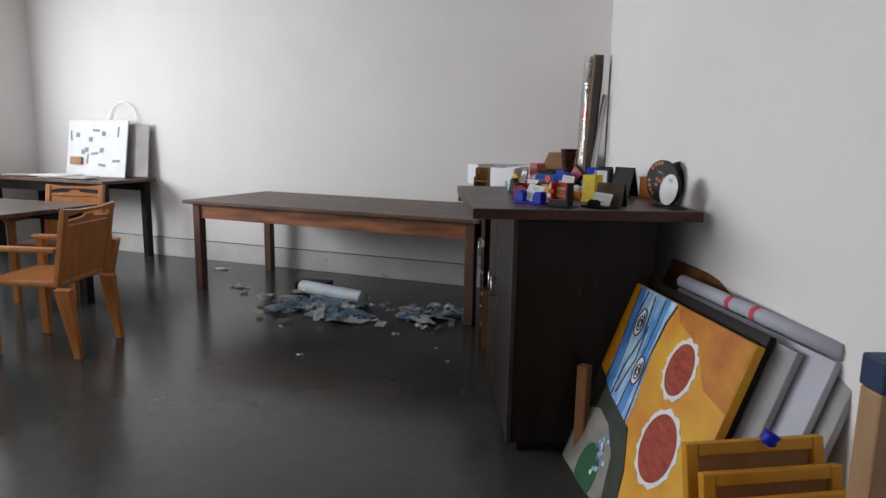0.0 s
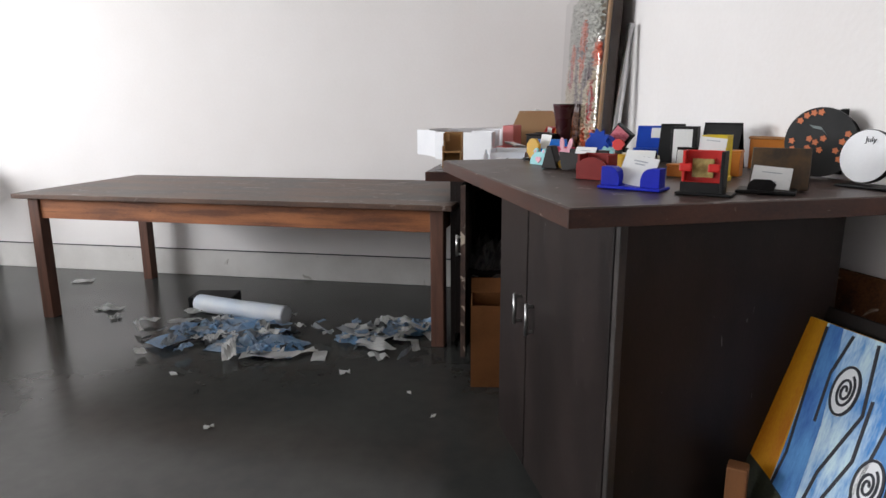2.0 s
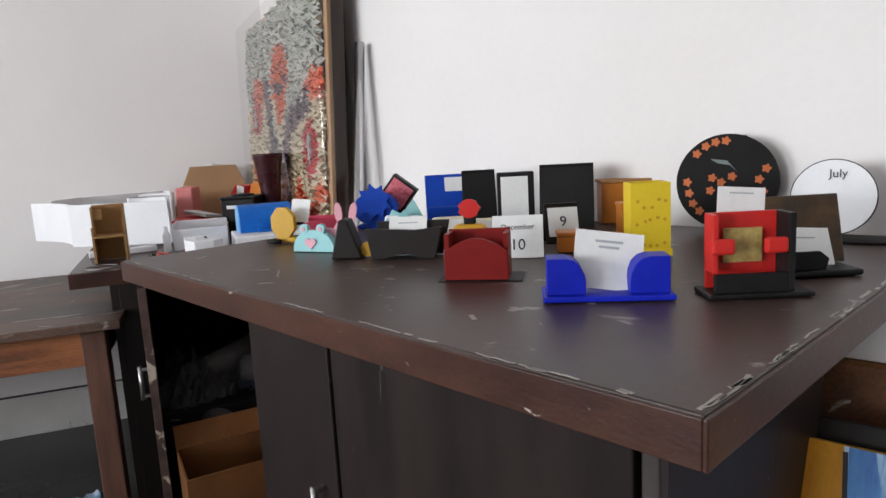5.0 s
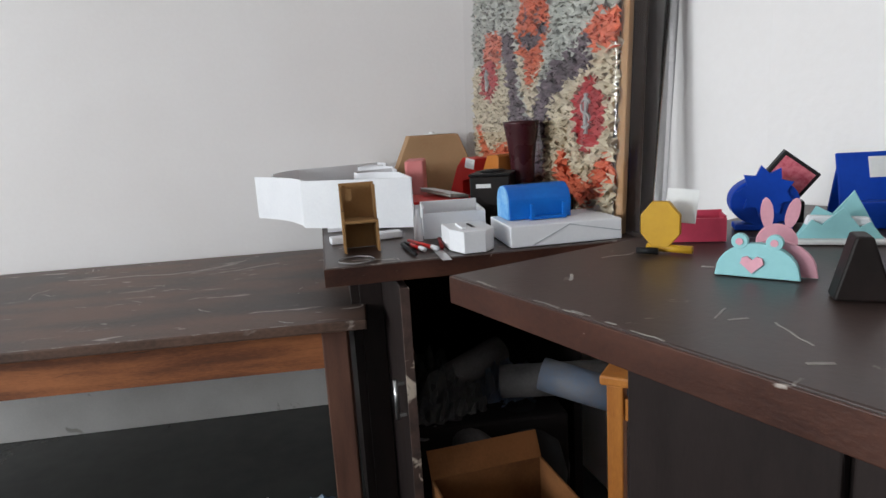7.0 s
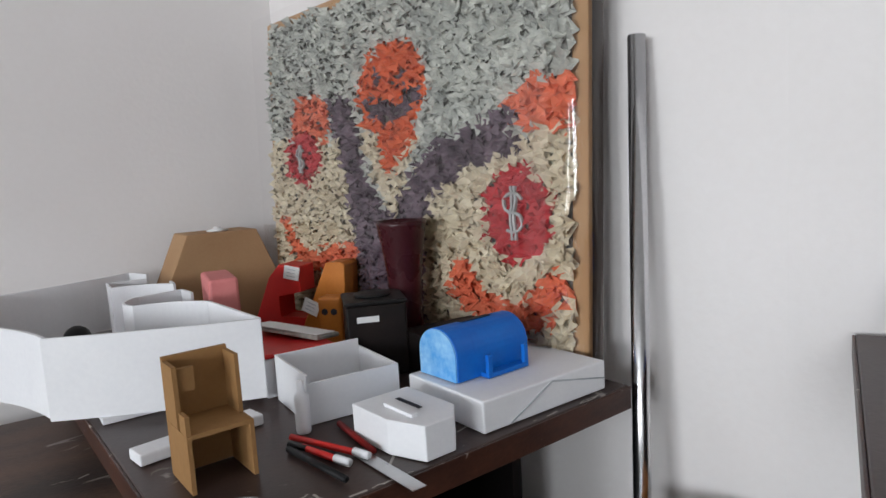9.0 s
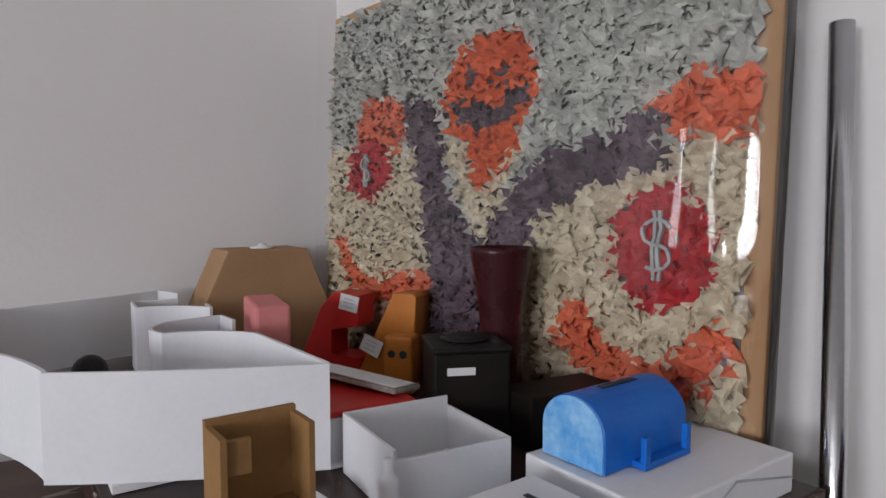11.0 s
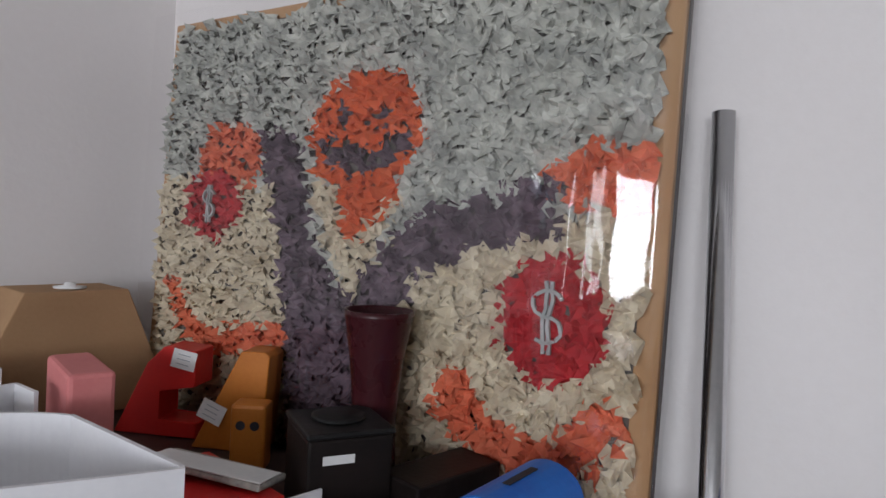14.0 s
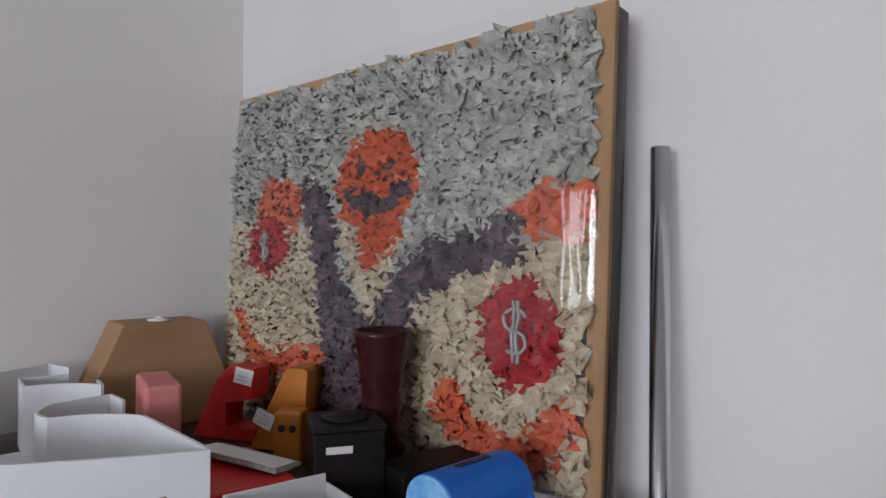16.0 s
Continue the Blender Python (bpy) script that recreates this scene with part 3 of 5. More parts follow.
single("black_drawer_box", box("drawer_box", BROWNBLACK, 0, 0, 0, 0.17, 0.085, 0.085, 0.004), pose(-0.205, -1.1, Z2, 0, 0, -6), "low dark brown wooden box", "box")

wb = thing("flat_white_box", pose(-0.292, -1.388, Z2, 0, 0, 1), "flat white cardboard box with a folded seam", "box")
part(wb, "body", box("body", WHITE, 0, 0, 0, 0.285, 0.2, 0.052, 0.003))
part(wb, "seam", prism("seam", GREYPAPER, [(0.06, 0.004), (0.15, 0.046), (0.282, 0.02), (0.282, 0.022), (0.15, 0.049), (0.055, 0.004)], -0.0015, 0.0))

mb = thing("toy_mailbox", pose(-0.27, -1.3, Z2 + 0.0535, 0, 0, 3), "bright blue arched cardboard mailbox with pale ends", "mailbox")
arch = [(0.0, 0.0), (0.1, 0.0), (0.1, 0.042)] + disc_outline(0.05, 14, 0.05, 0.042, 0, 180, 0.044)[1:]
TURN90 = pose(0, 0, 0, 0, 0, 90)
part(mb, "body", prism("body", SKYBLUE, arch, -0.165, 0, 0.002), TURN90)
part(mb, "end", prism("end", PALEBLUE, [(0.05 + (x - 0.05) * 0.96, z * 0.97 + 0.001) for x, z in arch], 0.0, 0.003), TURN90, "pale blue end panel")
bm = bmesh.new()
add_box(bm, 0.05, -0.02, 0.0, 0.145, 0, 0.008, 0.001)
add_box(bm, 0.05, -0.02, 0.008, 0.06, -0.012, 0.04, 0.001)
add_box(bm, 0.135, -0.02, 0.008, 0.145, -0.012, 0.04, 0.001)
part(mb, "flap", mesh_of(bm, "flap", SKYBLUE))
part(mb, "slot", box("slot", INK, 0.05, 0.045, 0.0865, 0.12, 0.055, 0.0875, 0))

hb = thing("white_slot_box", pose(-0.432, -1.405, Z2, 0, 0, 3) @ Matrix.Diagonal((0.76, 1.2, 0.85, 1)), "small white cardboard box with chamfered corners and slot", "box")
part(hb, "body", prism("body", WHITE, [(0.03, 0), (0.1, 0.0), (0.14, 0.03), (0.14, 0.13), (0.0, 0.13), (0.0, 0.05)], 0, 0.062, 0.002), pose(0, 0, 0, 90) @ Matrix.Diagonal((1, 1, -1, 1)))
part(hb, "slot", box("slot", INK, 0.075, 0.05, 0.0625, 0.085, 0.1, 0.0635, 0))
part(hb, "strip", box("strip", WHITE, 0.035, 0.03, 0.0625, 0.05, 0.09, 0.069, 0.001))

tray = thing("white_tray", pose(-0.475, -1.16, Z2, 0, 0, -4), "open white cardboard tray with a lower front", "tray")
bm = bmesh.new()
add_box(bm, 0, 0, 0, 0.17, 0.16, 0.004)
add_box(bm, 0, 0, 0.004, 0.004, 0.16, 0.085)
add_box(bm, 0.004, 0, 0.004, 0.166, 0.004, 0.07)
add_box(bm, 0.166, 0, 0.004, 0.17, 0.16, 0.07)
add_box(bm, 0.004, 0.156, 0.004, 0.166, 0.16, 0.085)
part(tray, "body", mesh_of(bm, "tray", WHITE))

rb = thing("red_topped_box", pose(-0.478, -0.985, Z2, 0, 0, -4), "white cardboard box with a red lid", "box")
part(rb, "body", box("body", WHITE, 0, 0, 0.0, 0.135, 0.2, 0.074, 0.003))
part(rb, "lid", box("lid", RED, -0.002, -0.002, 0.0745, 0.137, 0.202, 0.083, 0.003), None, "bright red lid")
np_ = thing("folded_newspaper", pose(-0.372, -0.88, Z2 + 0.087, 3, 7, 24), "folded newspaper sheet leaning on the boxes", "newspaper")
part(np_, "sheets", box("newspaper", NEWS, -0.035, -0.09, 0, 0.035, 0.09, 0.01, 0.004))
part(np_, "fold", box("fold", PAPER, -0.037, -0.088, 0.0105, 0.02, 0.086, 0.0125, 0.001), pose(0, 0, 0, 0, 0, 2))

ch = thing("cardboard_toy_chair", pose(-0.69, -1.272, Z2, 0, 0, 2) @ Matrix.Diagonal((1.0, 1.25, 1.06, 1)), "miniature brown cardboard armchair model", "model")
bm = bmesh.new()
add_box(bm, 0, 0.0, 0, 0.006, 0.07, 0.075)
add_box(bm, 0.084, 0.0, 0, 0.09, 0.07, 0.075)
add_box(bm, 0.006, 0.0, 0.07, 0.084, 0.066, 0.076)
add_box(bm, 0, 0.066, 0, 0.09, 0.072, 0.16)
add_box(bm, 0, 0.0, 0.0755, 0.006, 0.02, 0.10)
add_box(bm, 0.0, 0.03, 0.0755, 0.006, 0.066, 0.155)
add_box(bm, 0.084, 0.03, 0.0755, 0.09, 0.066, 0.155)
add_box(bm, 0.006, 0.035, 0.12, 0.03, 0.041, 0.15)
part(ch, "chair_model", mesh_of(bm, "chair", mat("toy_card", (0.33, 0.18, 0.07), (0.26, 0.135, 0.05), 7, 0.8, 0.1)))

lid = ribbon("ring", mat("clear_rim", (0.3, 0.29, 0.29), (0.2, 0.19, 0.19), 8, 0.15, 0), disc_outline(0.042, 40) + [(0.042, 0.0)], 0, 0.003, 0.0022)
single("clear_plastic_lid", lid, pose(-0.664, -1.362, Z2), "round clear plastic lid", "lid")
for p, q, mm, lab in (((-0.521, -1.195), (-0.47, -1.325), RED, "red and white marker pen"), ((-0.542, -1.235), (-0.523, -1.38), BLACK, "black pen"), ((-0.523, -1.243), (-0.503, -1.322), RED, "red marker pen"), ((-0.44, -1.2), (-0.452, -1.33), DARKRED, "dark red pencil"), ((-0.535, -1.22), (-0.5, -1.3), BLACK, "black marker pen")):
    single("pen", rod("pen", mm, (*p, Z2 + 0.006), (*q, Z2 + 0.006), 0.005), I4, lab + " lying on the cabinet", "pen", "pens on the cabinet")
for x, y in ((-0.474, -1.313), (-0.505, -1.314)):
    single("white_eraser", rod("eraser", WHITE, (x, y, Z2 + 0.007), (x + 0.008, y - 0.028, Z2 + 0.007), 0.006), I4, "small round white eraser lying on the cabinet", "eraser", "erasers on the cabinet")
single("steel_ruler", box("ruler", STEEL, 0, 0, 0, 0.15, 0.022, 0.001, 0), pose(-0.476, -1.31, Z2 + 0.001, 0, 0, -88), "short steel ruler lying on the cabinet", "ruler")
single("white_foam_strip", box("strip", WHITE, 0, 0, 0, 0.2, 0.045, 0.018, 0.003), pose(-0.725, -1.13, Z2, 0, 0, 9), "white foam board strip lying on the cabinet", "foam board")
single("glue_bottle", lathe("bottle", WHITE, [(0.011, 0), (0.012, 0.003), (0.012, 0.06), (0.006, 0.068), (0.005, 0.085)], 16), pose(-0.492, -1.178, Z2), "small white plastic glue bottle", "bottle")

# white architectural model with curved walls
wm = thing("white_wall_model", pose(0, 0, Z2), "white foam board model of curved walls", "model")


def arc(p, q, bulge, n=12):
    p, q = Vector((*p, 0)), Vector((*q, 0))
    d = q - p
    nn = Vector((-d.y, d.x, 0)) * bulge
    return [((p + d * i / n + nn * 4 * (i / n) * (1 - i / n)).x, (p + d * i / n + nn * 4 * (i / n) * (1 - i / n)).y) for i in range(n + 1)]


part(wm, "base", box("base", WHITE, -0.74, -0.9, 0.0, -0.5, -0.3, 0.012, 0.001))
WH = 0.158
for nm, pts in (("front_wall", arc((-0.81, -0.845), (-0.485, -1.005), -0.025)), ("wing", arc((-0.806, -0.838), (-0.99, -0.5), -0.08)), ("right_wall", [(-0.485, -1.0), (-0.5, -0.74)]),
                ("inner_wall", arc((-0.5, -0.745), (-0.63, -0.66), -0.12) + arc((-0.632, -0.655), (-0.6, -0.55), 0.2)[1:] + [(-0.5, -0.53)]),
                ("niche_wall", [(-0.5, -0.53), (-0.495, -0.6)]), ("niche_wall", arc((-0.49, -0.42), (-0.62, -0.34), -0.14) + [(-0.615, -0.24), (-0.52, -0.25)]),
                ("niche_wall", [(-0.49, -0.42), (-0.485, -0.36)]), ("back_wall", arc((-0.94, -0.42), (-0.86, -0.2), 0.08) + arc((-0.86, -0.2), (-0.53, -0.07), -0.04)[1:] + [(-0.5, -0.16)])):
    part(wm, nm, ribbon("wall", WHITE, pts, 0.012, WH, 0.006))
part(wm, "black_ball", lathe("ball", BLACK, [(0.001, 0.0)] + [(0.027 * math.sin(math.pi * i / 10), 0.03 - 0.03 * math.cos(math.pi * i / 10)) for i in range(1, 10)] + [(0.001, 0.06)], 20), pose(-0.74, -0.68, 0.08), "black ball ornament")

lp = thing("cardboard_lampshade", pose(-0.305, -0.25, Z2, 0, 0, 0), "brown cardboard box shaped like a tapered lampshade", "box")
part(lp, "body", prism("body", CARDBOARD, [(-0.19, 0.0), (0.18, 0.0), (0.185, 0.05), (0.1, 0.262), (-0.1, 0.262), (-0.195, 0.05)], 0, 0.14, 0.003))
part(lp, "bow", lathe("bow", PAPER, [(0.03, 0.263), (0.032, 0.266), (0.012, 0.269), (0.01, 0.275)], 14), pose(0, 0.05, 0), "white plastic knob")

pk = single("pink_box", box("pink", PINK, 0, 0, 0, 0.066, 0.17, 0.185, 0.007), pose(-0.468, -0.64, Z2, 0, 0, -10), "pink card gift box", "box")


def slope_stand(name, m_, at, outline, depth, label, card_at):
    """A sloping wedge; its outline leans to one side."""
    t = thing(name, at, label, "stand")
    part(t, "body", prism("body", m_, outline, 0, depth, 0.003))
    c = part(t, "label_card", box("card", PAPER, -0.024, -0.0015, 0, 0.024, 0, 0.036, 0), card_at, "white label card with handwriting")
    for k in range(3):
        part(c, "writing_line", box("line", GREYPAPER, -0.014, -0.002, 0.008 + 0.009 * k, 0.012, -0.0016, 0.0095 + 0.009 * k, 0))
    return t


t = slope_stand("red_wooden_stand", RED, pose(-0.225, -0.47, Z2, 0, 0, -58), [(-0.11, 0), (0.06, 0), (0.06, 0.03), (-0.02, 0.03), (-0.02, 0.09), (0.055, 0.1), (0.055, 0.17), (-0.01, 0.175), (-0.045, 0.14)], 0.07, "glossy red sloping wooden stand with white label", pose(0.03, -0.005, 0.135, -4, 10, 0))
t = slope_stand("orange_wooden_stand", ORANGE, pose(-0.175, -0.625, Z2, 0, 0, -58), [(-0.085, 0), (0.05, 0), (0.06, 0.18), (0.05, 0.188), (0.005, 0.186)], 0.07, "orange stained sloping wooden stand with white label", pose(-0.05, -0.008, 0.055, -6, 22, 0))
ow = thing("orange_block", pose(-0.235, -0.70, Z2 + 0.0, 0, 0, -50), "orange wooden block with two round holes", "block")
part(ow, "body", box("body", ORANGE, 0, 0, 0, 0.06, 0.05, 0.115, 0.006))
for x in (0.018, 0.042):
    part(ow, "hole", prism("hole", INK, disc_outline(0.008, 16, x, 0.08), -0.0012, 0.0))

# ---- things on the long counter ----
Z1 = 1.0465


def at1(u, v, turn=0.0, z=Z1):
    """A pose on the long counter: u from its free front edge towards the wall, v from its near edge."""
    p = C1 @ Vector((u, v, 0))
    return pose(p.x, p.y, z, 0, 0, 22.5 + turn)


def atw(x, y, turn=0.0, z=Z1):
    """A pose on the long counter for the small craft models, all made to one reduced scale."""
    d = Vector((x + 0.3, y + 3.58, 0)).normalized() * 0.035
    return pose(x + d.x, y + d.y, z, 0, 0, turn) @ Matrix.Scale(0.88, 4)


def card(owner, w, h, m, lines=(), text=None):
    c = part(owner, "card", box("card", PAPER, -w / 2, -0.0012, 0, w / 2, 0.0, h, 0), m, "white card with handwriting")
    for i, (f, zf, hh) in enumerate(lines):
        part(c, "writing_line", box("line", GREYPAPER, -w * f / 2, -0.0018, h * zf, w * f / 2, -0.0013, h * zf + hh, 0))
    if text:
        for s, size, zf in text:
            writing(c, s, size, pose(0, -0.0016, h * zf, 90))
    return c


t = thing("red_card_holder", atw(-0.045, -2.635, -32) @ Matrix.Scale(1.2, 4), "dark red painted wooden card holder", "card holder")
part(t, "front", prism("front", DARKRED, [(-0.042, 0), (0.042, 0), (0.042, 0.038)] + [(0.042 - 0.084 * i / 8, 0.038 + 0.017 * math.sin(math.pi * i / 8)) for i in range(1, 8)] + [(-0.042, 0.038)], -0.006, 0, 0.001))
bm = bmesh.new()
add_box(bm, -0.042, 0.0, 0, 0.042, 0.04, 0.005)
add_box(bm, -0.042, 0.0, 0.005, -0.036, 0.04, 0.06)
add_box(bm, 0.036, 0.0, 0.005, 0.042, 0.04, 0.06)
add_box(bm, -0.042, 0.04, 0, 0.042, 0.045, 0.062)
part(t, "box", mesh_of(bm, "box", DARKRED))
part(t, "foot", box("foot", BROWNBLACK, -0.05, -0.012, -0.0005, 0.06, 0.05, 0.0, 0))

t = thing("blue_card_holder", atw(0.035, -2.815, -28) @ Matrix.Scale(1.12, 4), "bright blue wooden card holder with curved sides", "card holder")
part(t, "base", box("base", BLUE, -0.075, -0.03, 0, 0.075, 0.035, 0.007, 0.002))
side_o = [(0, 0.007), (0.045, 0.007), (0.045, 0.05), (0.022, 0.05)] + [(0.022 - 0.022 * math.sin(a), 0.05 - 0.03 * (1 - math.cos(a))) for a in (0.4, 0.8, 1.2, 1.5)]
part(t, "side", prism("side", BLUE, [(0.025 + x, z) for x, z in side_o], -0.02, 0.015, 0.001))
part(t, "side", prism("side", BLUE, [(-0.025 - x, z) for x, z in side_o], -0.02, 0.015, 0.001))
card(t, 0.082, 0.072, pose(0, 0.0, 0.008, -25, 8, 0), ((0.4, 0.8, 0.003), (0.3, 0.7, 0.003)))

t = thing("red_frame_holder", atw(0.160, -2.895, -24), "red and black wooden frame holder with gold panel", "card holder")
part(t, "base", box("base", BLACK, -0.055, -0.02, 0, 0.075, 0.04, 0.006, 0.002))
bm = bmesh.new()
add_box(bm, -0.045, -0.012, 0.006, 0.045, -0.004, 0.03, 0.001)
add_box(bm, 0.045, -0.012, 0.006, 0.053, 0.032, 0.105, 0.001)
part(t, "frame", mesh_of(bm, "frame", BLACK))
bm = bmesh.new()
add_box(bm, -0.045, 0.024, 0.006, 0.045, 0.03, 0.105, 0.001)
add_box(bm, -0.045, -0.003, 0.03, -0.038, 0.024, 0.105, 0.001)
add_box(bm, -0.05, -0.013, 0.055, -0.02, -0.003, 0.075, 0.004)
add_box(bm, 0.016, -0.013, 0.055, 0.045, -0.003, 0.075, 0.004)
part(t, "red_panel", mesh_of(bm, "panel", RED), None, "bright red panels")
part(t, "gold_panel", box("gold", mat("gold_card", (0.5, 0.38, 0.14), (0.3, 0.2, 0.06), 60, 0.4, 0.1), -0.026, 0.016, 0.04, 0.024, 0.02, 0.085, 0.001), None, "gold striped card")
card(t, 0.062, 0.06, pose(0.006, 0.045, 0.075, -8, 5, 0), ((0.5, 0.85, 0.002), (0.15, 0.35, 0.003)))

t = thing("brown_easel_holder", atw(0.315, -2.82, -20) @ Matrix.Scale(1.1, 4), "dark brown folded easel with white card on black foot", "card holder")
part(t, "foot", box("foot", BLACK, -0.065, -0.06, 0, 0.055, 0.02, 0.008, 0.003))
part(t, "panel", box("panel", mat("rusty_brown", (0.11, 0.06, 0.025), (0.035, 0.028, 0.022), 18, 0.45, 0.1), -0.06, 0, 0, 0.06, 0.005, 0.095, 0.002), pose(0.015, 0.01, 0.005, -14, 0, 0))
part(t, "prop", box("prop", BLACK, -0.06, 0, 0, 0.06, 0.005, 0.095, 0.002), pose(0.015, 0.062, 0.0, 14, 0, 0))
card(t, 0.08, 0.052, pose(0.0, -0.022, 0.01, -28, 4, 0), ((0.5, 0.7, 0.002), (0.3, 0.25, 0.004)))
part(t, "clip", prism("clip", BLACK, [(-0.032, 0), (0.022, 0), (0.026, 0.014), (0.014, 0.024), (-0.02, 0.024), (-0.03, 0.014)], -0.005, 0, 0.001), pose(-0.01, -0.045, 0.008))

t = thing("white_disc_stand", atw(0.54, -2.69, -56) @ Matrix.Scale(0.95, 4), "round white dial plaque on a black foot", "plaque")
part(t, "disc", prism("disc", BLACK, disc_outline(0.074, 40, 0, 0.084), 0, 0.018, 0.002), pose(0, 0, 0, -8))
part(t, "face", prism("face", WHITE, disc_outline(0.072, 40, 0, 0.084), -0.002, -0.0005), pose(0, 0, 0, -8), "white round face")
writing(t, "July", 0.022, pose(0.008, -0.0035 + 0.018, 0.128, 82, 0, 0))
part(t, "foot", box("foot", BLACK, -0.05, -0.035, 0, 0.11, 0.05, 0.005, 0.002))

t = thing("flower_disc_box", atw(0.515, -2.50, -42) @ Matrix.Scale(0.96, 4), "round black box painted with orange flowers", "box")
part(t, "front", prism("front", BLACK, disc_outline(0.105, 48, 0, 0.108), 0, 0.01, 0.002))
part(t, "rim", prism("rim", BLACK, disc_outline(0.085, 48, 0.012, 0.105), 0.0105, 0.075))
part(t, "back", prism("back", BLACK, disc_outline(0.1, 48, 0.04, 0.108), 0.0755, 0.086, 0.002))
for x, z in ((-0.062, 0.172), (-0.044, 0.188), (-0.024, 0.196), (-0.003, 0.198), (-0.078, 0.085), (-0.07, 0.062), (-0.082, 0.11), (-0.03, 0.118), (-0.012, 0.108), (0.01, 0.12), (-0.034, 0.09), (0.002, 0.085), (-0.056, 0.045), (0.048, 0.085), (0.064, 0.112), (0.072, 0.085), (0.06, 0.06), (0.078, 0.135)):
    petal = [((0.0085 + 0.002 * math.cos(5 * a)) * math.cos(a) + x, (0.0085 + 0.002 * math.cos(5 * a)) * math.sin(a) + z) for a in [i * math.pi / 10 for i in range(20)]]
    part(t, "painted_flower", prism("flower", FLOWER, petal, -0.0016 - 0.0001 * (z * 100 % 7), -0.0003))
part(t, "painted_leaf", prism("leaf", mat("leaf_grey", (0.2, 0.24, 0.24), None, 10, 0.6), [(-0.035, 0.16), (0.0, 0.155), (0.02, 0.13), (0.005, 0.145), (-0.02, 0.15)], -0.0015, -0.0003))

t = thing("yellow_pen_box", atw(0.235, -2.64, -26) @ Matrix.Scale(1.12, 4), "yellow open box with painted dots", "pen holder")
bm = bmesh.new()
add_box(bm, -0.03, 0, 0, 0.03, 0.004, 0.115)
add_box(bm, -0.03, 0.056, 0, 0.03, 0.06, 0.115)
add_box(bm, -0.03, 0.004, 0, -0.026, 0.056, 0.115)
add_box(bm, 0.026, 0.004, 0, 0.03, 0.056, 0.115)
add_box(bm, -0.033, -0.003, 0, 0.033, 0.063, 0.012, 0.002)
part(t, "body", mesh_of(bm, "body", YELLOW))
for i in range(15):
    x, z = -0.02 + 0.01 * (i % 5) + rng.uniform(-0.003, 0.003), 0.025 + 0.029 * (i // 5) + rng.uniform(-0.008, 0.008)
    part(t, "dot", prism("dot", OCHRE, disc_outline(0.0028, 8, x, z), -0.0008, 0.0))

t = thing("december_calendar", atw(0.085, -2.505, -30) @ Matrix.Scale(1.1, 4), "white tent calendar card with handwritten date", "calendar")
card(t, 0.085, 0.072, pose(0, -0.018, 0, -14), (), (("December", 0.013, 0.72), ("10", 0.026, 0.3)))
part(t, "back", box("back", BROWNBLACK, -0.042, 0, 0, 0.042, 0.003, 0.07, 0), pose(0, 0.022, 0, 14))

for i, (x, y, tr_, w, h) in enumerate(((0.17, -2.53, -28, 0.055, 0.03), (0.31, -2.50, -25, 0.05, 0.07))):
    t = thing("orange_block_box", atw(x, y, tr_), "orange stained wooden block box", "box", "orange boxes on the counter")
    part(t, "body", box("body", ORANGE, -w / 2, 0, 0, w / 2, 0.05, h, 0.002))
    part(t, "lid", box("lid", ORANGE, -w / 2 - 0.002, -0.002, h + 0.0005, w / 2 + 0.002, 0.052, h + 0.008, 0.002))
t = thing("orange_block_box", atw(0.47, -2.28, -22), "orange wooden box with flat lid", "box", "orange boxes on the counter")
part(t, "body", box("body", ORANGE, -0.07, 0, 0, 0.07, 0.06, 0.1, 0.003))
part(t, "lid", box("lid", CARD_DARK, -0.074, -0.004, 0.1005, 0.074, 0.064, 0.108, 0.002))


def tent(name, at, w, h, m_, label, category, lean=16):
    tt = thing(name, at, label, category)
    part(tt, "front", box("front", m_, -w / 2, 0, 0, w / 2, 0.004, h, 0.001), pose(0, -h * math.sin(radians(lean)), 0, -lean))
    part(tt, "back", box("back", m_, -w / 2, -0.004, 0, w / 2, 0, h, 0.001), pose(0, h * math.sin(radians(lean)), 0, lean))
    return tt


tent("black_tent_calendar", atw(0.345, -2.23, -34), 0.13, 0.16, BLACK, "plain black folded tent calendar", "calendar")
tent("black_tent_calendar", atw(0.235, -2.02, -20), 0.09, 0.15, BLACK, "black tent calendar with chalk marks", "calendar")
t = tent("dark_red_tent", atw(0.22, -2.41, -18), 0.07, 0.085, BROWNBLACK, "brown folded tent card", "calendar")
card(t, 0.062, 0.06, pose(0, -0.032, 0.015, -16), (), (("9", 0.03, 0.5),))
t = thing("black_frame_box", atw(0.24, -2.20, -25), "black box frame with white paper front", "frame")
part(t, "box", box("box", BLACK, -0.045, 0, 0, 0.045, 0.04, 0.14, 0.002))
part(t, "paper", box("paper", PAPER, -0.036, -0.0012, 0.01, 0.03, -0.0002, 0.13, 0), None, "white paper panel")
t = thing("blue_slanted_stand", atw(0.165, -1.985, -18), "bright blue slanted wooden stand with white note", "stand")
part(t, "panel", box("panel", AZURE, -0.055, 0, 0, 0.055, 0.006, 0.14, 0.002), pose(0, 0, 0.002, -18))
part(t, "prop", box("prop", AZURE, -0.05, 0, 0, 0.05, 0.006, 0.13, 0.002), pose(0, 0.085, 0.0, 20))
part(t, "tray", box("tray", AZURE, -0.055, -0.035, 0, 0.055, 0, 0.05, 0.003))
part(t, "note", box("note", PAPER, 0.0, -0.002, 0.09, 0.05, -0.0008, 0.13, 0), pose(0, 0, 0.002, -18), "white paper note")

